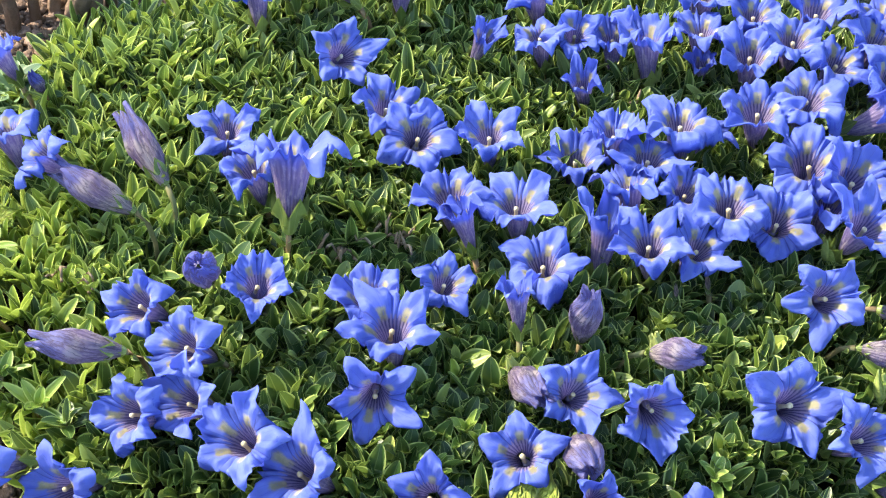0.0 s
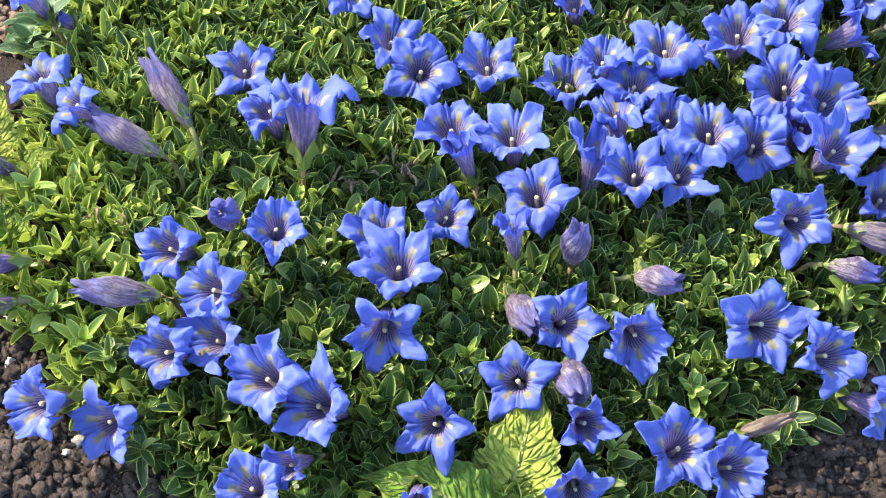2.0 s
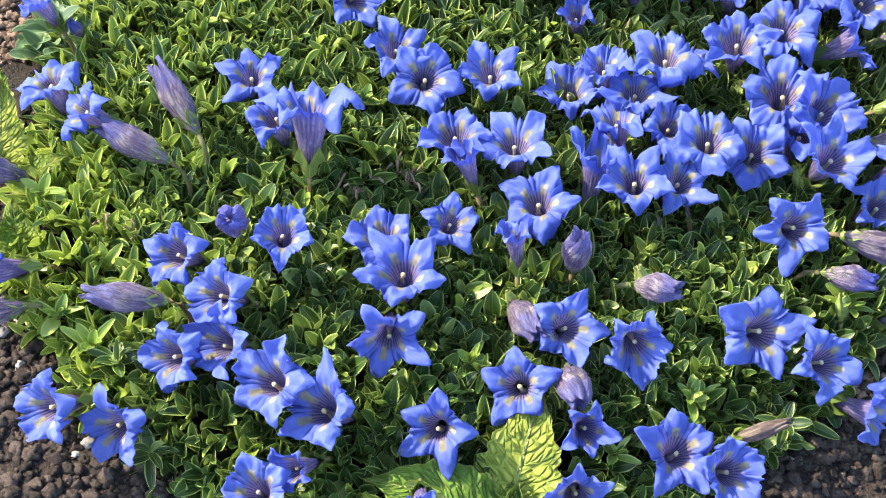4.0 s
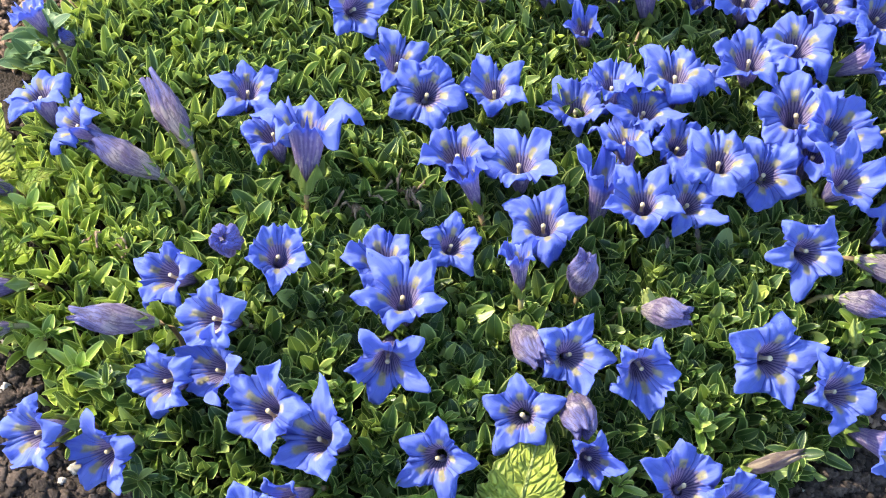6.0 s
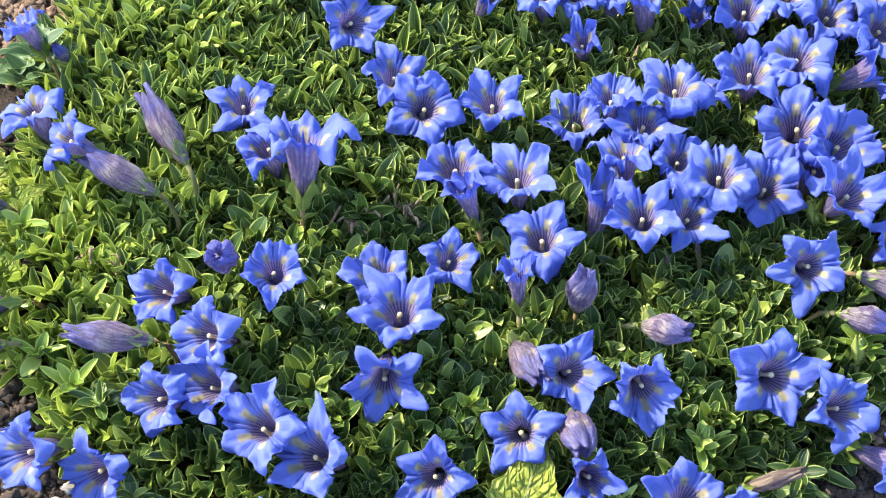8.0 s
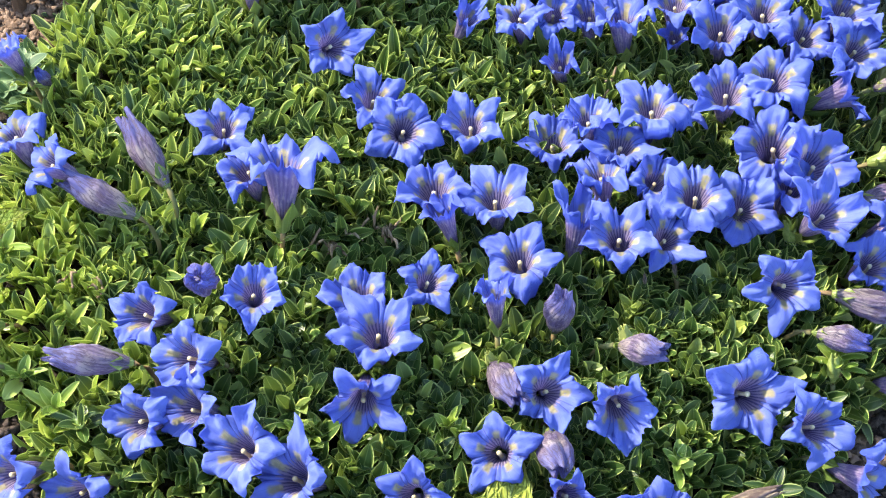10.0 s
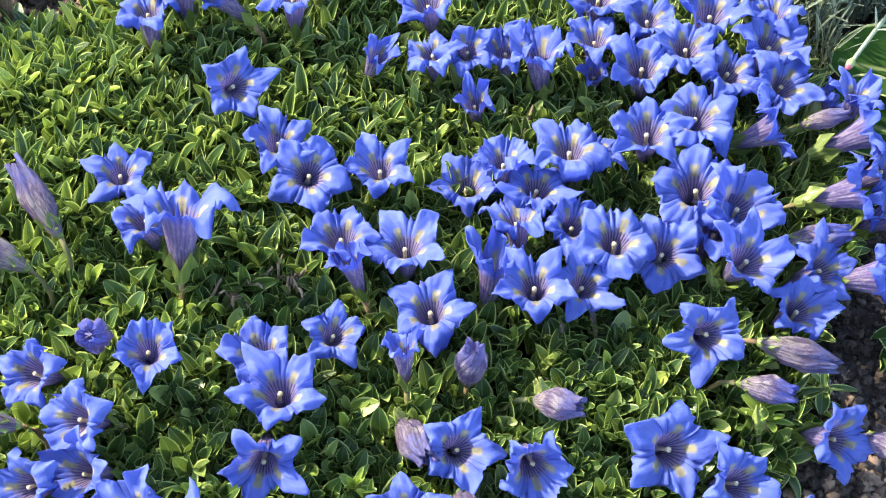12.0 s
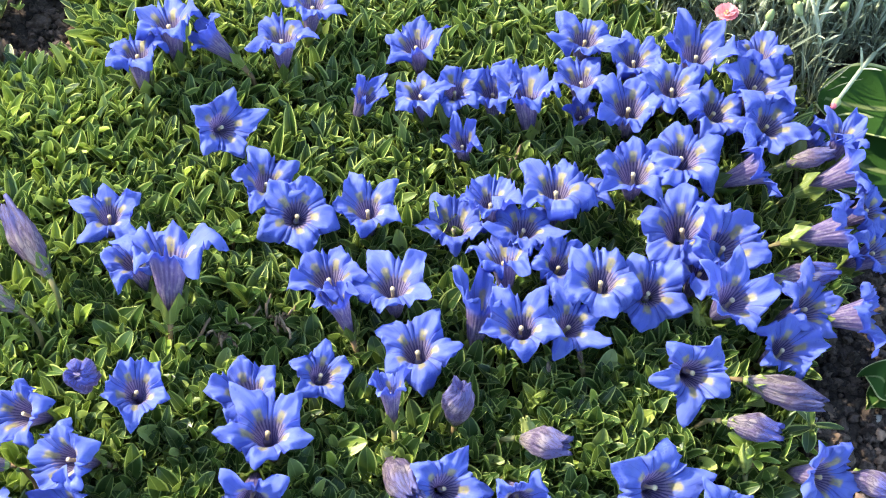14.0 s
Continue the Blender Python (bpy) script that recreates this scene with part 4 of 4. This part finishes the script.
# -- end of stalks
stalk_rng = random.Random(31)
for k in range(95):
    px, py = stalk_rng.uniform(0.25, 0.53), stalk_rng.uniform(0.415, 0.58)
    if depth_in(px, py) > -0.012 or (px > 0.40 and py < 0.45):
        continue
    pink_stalk(px, py, stalk_rng.uniform(0.055, 0.095), stalk_rng.uniform(-0.012, 0.016), stalk_rng.uniform(-0.012, 0.015), "bud")


for k in range(42):
    px, py = stalk_rng.uniform(0.35, 0.475), stalk_rng.uniform(0.435, 0.52)
    if depth_in(px, py) < -0.012 and not (px > 0.40 and py < 0.452):
        pink_stalk(px, py, stalk_rng.uniform(0.085, 0.13), stalk_rng.uniform(-0.010, 0.016), stalk_rng.uniform(-0.010, 0.015), "bud")


# ---------------------------------------------------------------- soil: clods, pebbles, dead stalks
def lump_arrays(rng, fine):
    """A crumbly lump about one unit in radius."""
    bm = bmesh.new()
    bmesh.ops.create_icosphere(bm, subdivisions=fine, radius=1.0)
    off = Vector((rng.uniform(0, 50), rng.uniform(0, 50), rng.uniform(0, 50)))
    sq = Vector((rng.uniform(0.75, 1.3), rng.uniform(0.75, 1.3), rng.uniform(0.55, 0.95)))
    v = []
    for w in bm.verts:
        k = 1 + 0.55 * noise.noise(w.co * 1.4 + off) + 0.50 * noise.noise(w.co * 3.1 + off) + 0.40 * noise.noise(w.co * 6.3 + off) + 0.2 * rng.uniform(-1, 1)
        v.append((w.co.x * sq.x * k, w.co.y * sq.y * k, w.co.z * sq.z * k))
    f = [[w.index for w in p.verts] for p in bm.faces]
    bm.free()
    return np.array(v), np.array(f)


rng = random.Random(77)
LUMPS = [lump_arrays(rng, 3 if i < 8 else 2) for i in range(22)]


def scatter(name, count, boxes, sizes, mat, label, seed, inside=-0.004, rest=None):
    """Lumps strewn over stretches of the plan, most of them small."""
    rng, vs, fs, n = random.Random(seed), [], [], 0
    areas = [(b[2] - b[0]) * (b[3] - b[1]) for b in boxes]
    for _ in range(count):
        x0, y0, x1, y1 = rng.choices(boxes, areas)[0]
        x, y = rng.uniform(x0, x1), rng.uniform(y0, y1)
        if depth_in(x, y) > -inside:
            continue
        if rest and math.hypot(x - rest[0], y - rest[1]) > rest[2] * (1 + 0.35 * noise.noise((x * 11, y * 11, 5.0)) - 0.25 * rng.random() ** 3):
            continue
        r = sizes[0] + (sizes[1] - sizes[0]) * rng.random() ** 2.4
        v, f = rng.choice(LUMPS[:8] if r > 0.0062 else LUMPS[8:])
        m = np.array(Euler((rng.uniform(-0.4, 0.4), rng.uniform(-0.4, 0.4), rng.uniform(0, 6.28))).to_matrix())
        vs.append((v * r) @ m.T + np.array((x, y, ground_z(x, y) + r * rng.uniform(0.1, 0.55))))
        fs.append(f + n)
        n += len(v)
    ob = new(name, mesh_of(name, np.concatenate(vs), np.concatenate(fs), None, (mat,)))
    return tagged(ob, label, "soil", kind="stuff")


# the dark tone paints shaded ground, the light tone sunlit ground
scatter("soil_clods", 9500, [(-0.34, -0.24, -0.08, -0.10), (-0.34, -0.12, -0.25, 0.10), (0.22, -0.20, 0.44, 0.02), (0.36, 0.0, 0.48, 0.30), (-0.29, 0.28, -0.18, 0.40)], (0.0010, 0.0056), M_CLOD, "grey-brown crumbs and clods of soil, darkened as if in shade", 1, -0.03)
scatter("dry_clods", 8000, [(-0.54, 0.08, -0.28, 0.40)], (0.0012, 0.0050), M_CLOD_LIT, "light brown crumbs and clods of soil, coloured as sunlit", 2, -0.012, (-0.38, 0.24, 0.14))
scatter("soil_crumbs", 160, [(0.34, -0.03, 0.46, 0.06), (0.38, 0.03, 0.47, 0.10)], (0.002, 0.007), M_CLOD_LIT, "light brown crumbs at the bed's edge, coloured as sunlit", 3, 0.0)

PEBBLES = [mesh_of("pebble", v, f, None, (M_PEBBLE,)) for v, f in LUMPS[8:14]]
rng = random.Random(21)
for k in range(46):
    x0, y0, x1, y1 = rng.choice([(-0.30, -0.24, -0.14, -0.15), (-0.30, -0.13, -0.25, -0.05), (0.27, -0.19, 0.42, -0.03), (0.38, 0.02, 0.47, 0.18), (-0.38, 0.18, -0.29, 0.32)])
    x, y, r = rng.uniform(x0, x1), rng.uniform(y0, y1), rng.uniform(0.0018, 0.0048)
    if depth_in(x, y) > -0.004:
        continue
    pebble = new("pebble", PEBBLES[k % 6])
    pebble.matrix_world = Matrix.Translation((x, y, ground_z(x, y) + r * 0.5)) @ Matrix.Rotation(rng.uniform(0, 6.28), 4, "Z") @ Matrix.Scale(r, 4)
    tagged(pebble, "small pale grey pebble lying on the soil", "pebble", "pebbles on the soil")

scatter("orange_clods", 14, [(-0.235, 0.31, -0.20, 0.345)], (0.003, 0.0075), M_CLOD_LIT, "pale orange clods on the dark soil", 8, 0.004)


# ---------------------------------------------------------------- dead stalks and a small neighbouring tuft
def dead_stalk(x, y, height, lean_x, lean_y, r):
    """A withered, fluted stalk with split bark, cut off at the top."""
    rows, cols, v = 15, 19, []
    for i in range(rows):
        t = i / (rows - 1)
        cx, cy = lean_x * t + 0.003 * math.sin(t * 5 + x * 90), lean_y * t
        for j in range(cols):
            w = 2 * math.pi * j / cols
            k = 1.25 - 0.35 * t + 0.30 * noise.noise((math.cos(w) * 2.2 + x * 80, math.sin(w) * 2.2, t * 1.6)) + 0.16 * noise.noise((math.cos(w) * 6, math.sin(w) * 6 + y * 70, t * 3))
            v.append((cx + r * k * math.cos(w), cy + r * k * math.sin(w), height * t - 0.004 + (0.004 * noise.noise((math.cos(w) * 3, math.sin(w) * 3, x * 50)) if i == rows - 1 else 0)))
    faces = grid_faces(rows, cols, True) + [tuple(range((rows - 1) * cols, rows * cols))]
    stalk = new("dead_stalk", mesh_of("dead_stalk", v, faces, None, (M_WOOD,)))
    stalk.location = (x, y, 0)
    return tagged(stalk, "dry brown dead stalk standing in bare soil", "stalk", "dead stalks")


for k, (x, y) in enumerate(((-0.337, 0.256), (-0.320, 0.268), (-0.290, 0.275), (-0.279, 0.284), (-0.306, 0.283), (-0.350, 0.275), (-0.362, 0.262), (-0.268, 0.292), (-0.298, 0.296))):
    dead_stalk(x, y, 0.085 + 0.01 * (k % 3), 0.006 * (k % 3 - 1), 0.006, (0.0050, 0.0038, 0.0072, 0.0064, 0.0042, 0.0050, 0.0060, 0.0045, 0.0055)[k])


def leaf_tuft(x, y, radius, count, seed, label, mat=None):
    rng, vs, fs, uvs, n = random.Random(seed), [], [], [], 0
    for _ in range(count):
        a, r = rng.uniform(0, 6.28), radius * rng.random() ** 0.5
        v, f, uv = LEAF_SHAPES[rng.randrange(4)]
        m = np.array(Matrix.Translation((r * math.cos(a), r * math.sin(a), 0.004 + 0.034 * (1 - r / radius))) @ Euler((radians(rng.uniform(15, 65)), rng.uniform(-0.4, 0.4), rng.uniform(0, 6.28)), "XYZ").to_matrix().to_4x4())
        vs.append(v @ m[:3, :3].T + m[:3, 3])
        fs.append(np.array(f) + n)
        uvs += uv
        n += len(v)
    tuft = new("leaf_tuft", mesh_of("leaf_tuft", np.concatenate(vs), np.concatenate(fs), uvs, (mat or M_LEAF,)))
    tuft.location = (x, y, ground_z(x, y))
    return tagged(tuft, label, "plant", kind="stuff")


leaf_tuft(-0.302, 0.372, 0.042, 90, 3, "small tuft of green leaves beyond bare soil")
leaf_tuft(-0.302, 0.170, 0.030, 85, 5, "grey-green leaf tuft at the mat's edge", M_TUFT)


# ---------------------------------------------------------------- dry bits caught in the mat
def dry_bit(x, y, z, yaw, length, bow):
    pts = [(length * (t - 0.5), bow * math.sin(t * 3.1), 0.004 * math.sin(t * 7 + x * 50)) for t in (0, 0.2, 0.4, 0.6, 0.8, 1.0)]
    bit = new("dry_stem_bit", tube_mesh("dry_stem_bit", pts, [0.0008, 0.0011, 0.0013, 0.0011, 0.0012, 0.0006], M_DEAD, 6))
    bit.matrix_world = Matrix.Translation((x, y, z)) @ Matrix.Rotation(yaw, 4, "Z")
    return tagged(bit, "curled dry brown stem bit caught among leaves", "dead stem", "dry bits in the mat")


bit_rng = random.Random(6)
for cx, cy, cz, count in ((-0.006, 0.060, 0.058, 8), (-0.040, 0.045, 0.058, 6), (-0.208, -0.033, 0.060, 4), (0.145, 0.236, 0.055, 2)):
    for k in range(count):
        dry_bit(cx + bit_rng.uniform(-0.016, 0.016), cy + bit_rng.uniform(-0.012, 0.012), cz + bit_rng.uniform(-0.004, 0.006), bit_rng.uniform(0, 3.1), bit_rng.uniform(0.010, 0.024), bit_rng.uniform(-0.005, 0.005))


# ---------------------------------------------------------------- single shoots that stand out of the mat
LIME = [mesh_of("leaf", v, f, uv, (M_LEAF_LIME,)) for v, f, uv in LEAF_SHAPES]


def shoot(x, y, z, count, size, low, high, lime, label):
    """A short shoot with crossed pairs of leaves, each leaf a part."""
    rng = random.Random(int((x + 1) * 5000 + (y + 1) * 700))
    thing = new("leafy_shoot")
    thing.location = (x, y, z)
    tagged(thing, label, "plant shoot", "leafy shoots")
    part("stem", tube_mesh("stem", [(0, 0, -0.02), (0.0005, 0, -0.006), (0, 0.0004, 0.004)], [0.0016, 0.0015, 0.0012], M_STEM, 6), thing)
    for k in range(count):
        t = k / max(1, count - 1)
        yaw = (k % 2) * math.pi + (k // 2) * 1.57 + rng.uniform(-0.3, 0.3) + x * 40
        turn = Euler((radians(low + (high - low) * t + rng.uniform(-8, 8)), rng.uniform(-0.25, 0.25), yaw), "XYZ").to_matrix().to_4x4()
        part("leaf", (LIME if lime else SINGLE)[rng.randrange(8)], thing, Matrix.Translation((0, 0, 0.005 * t)) @ turn @ Matrix.Scale(size * (1.05 - 0.4 * t), 4))
    return thing


# -- shoots
shoot(0.0680, -0.0922, 0.0500, 8, 0.75, 30, 70, True, "small yellow-green young gentian shoot among darker leaves")
shoot(0.0784, -0.0963, 0.0480, 6, 0.70, 30, 70, True, "small yellow-green young gentian shoot among darker leaves")
shoot(0.2338, -0.0845, 0.0440, 8, 0.75, 25, 65, True, "small yellow-green young gentian shoot among darker leaves")
shoot(0.2418, -0.0780, 0.0440, 6, 0.60, 25, 65, True, "small yellow-green young gentian shoot among darker leaves")
shoot(0.1827, -0.1403, 0.0400, 6, 0.80, 30, 60, True, "small yellow-green young gentian shoot among darker leaves")
shoot(-0.0383, -0.1139, 0.0500, 6, 0.70, 30, 65, True, "small yellow-green young gentian shoot among darker leaves")
shoot(-0.0251, -0.1173, 0.0480, 6, 0.60, 30, 65, True, "small yellow-green young gentian shoot among darker leaves")
shoot(-0.0871, -0.1390, 0.0350, 6, 0.70, 30, 65, True, "small yellow-green young gentian shoot among darker leaves")
shoot(0.0522, -0.1185, 0.0480, 6, 0.55, 30, 65, True, "small yellow-green young gentian shoot among darker leaves")
shoot(-0.1475, -0.1957, 0.0220, 8, 1.05, 5, 60, False, "dark green gentian shoot at the mat's bare edge")
shoot(-0.2071, -0.1240, 0.0340, 8, 0.95, 30, 70, True, "small yellow-green young gentian shoot among darker leaves")
shoot(-0.2376, -0.1030, 0.0300, 8, 0.90, 30, 70, True, "small yellow-green young gentian shoot among darker leaves")
shoot(-0.1859, -0.1343, 0.0340, 8, 0.95, 25, 65, False, "dark green gentian shoot at the mat's bare edge")
shoot(-0.2766, 0.0016, 0.0320, 8, 1.00, 15, 60, True, "small yellow-green young gentian shoot among darker leaves")
shoot(0.3100, -0.0809, 0.0260, 6, 1.00, 10, 50, False, "dark green gentian shoot at the mat's bare edge")
shoot(0.3953, 0.0693, 0.0250, 6, 0.90, 15, 55, False, "dark green gentian shoot at the mat's bare edge")
shoot(0.3498, 0.0201, 0.0450, 6, 0.80, 30, 65, True, "small yellow-green young gentian shoot among darker leaves")
shoot(0.3452, 0.0255, 0.0500, 6, 0.90, 35, 70, True, "small yellow-green young gentian shoot among darker leaves")
shoot(-0.0783, 0.0379, 0.0500, 6, 0.70, 30, 65, True, "small yellow-green young gentian shoot among darker leaves")
shoot(-0.0476, 0.1290, 0.0520, 6, 0.75, 35, 70, True, "small yellow-green young gentian shoot among darker leaves")
# -- end of shoots
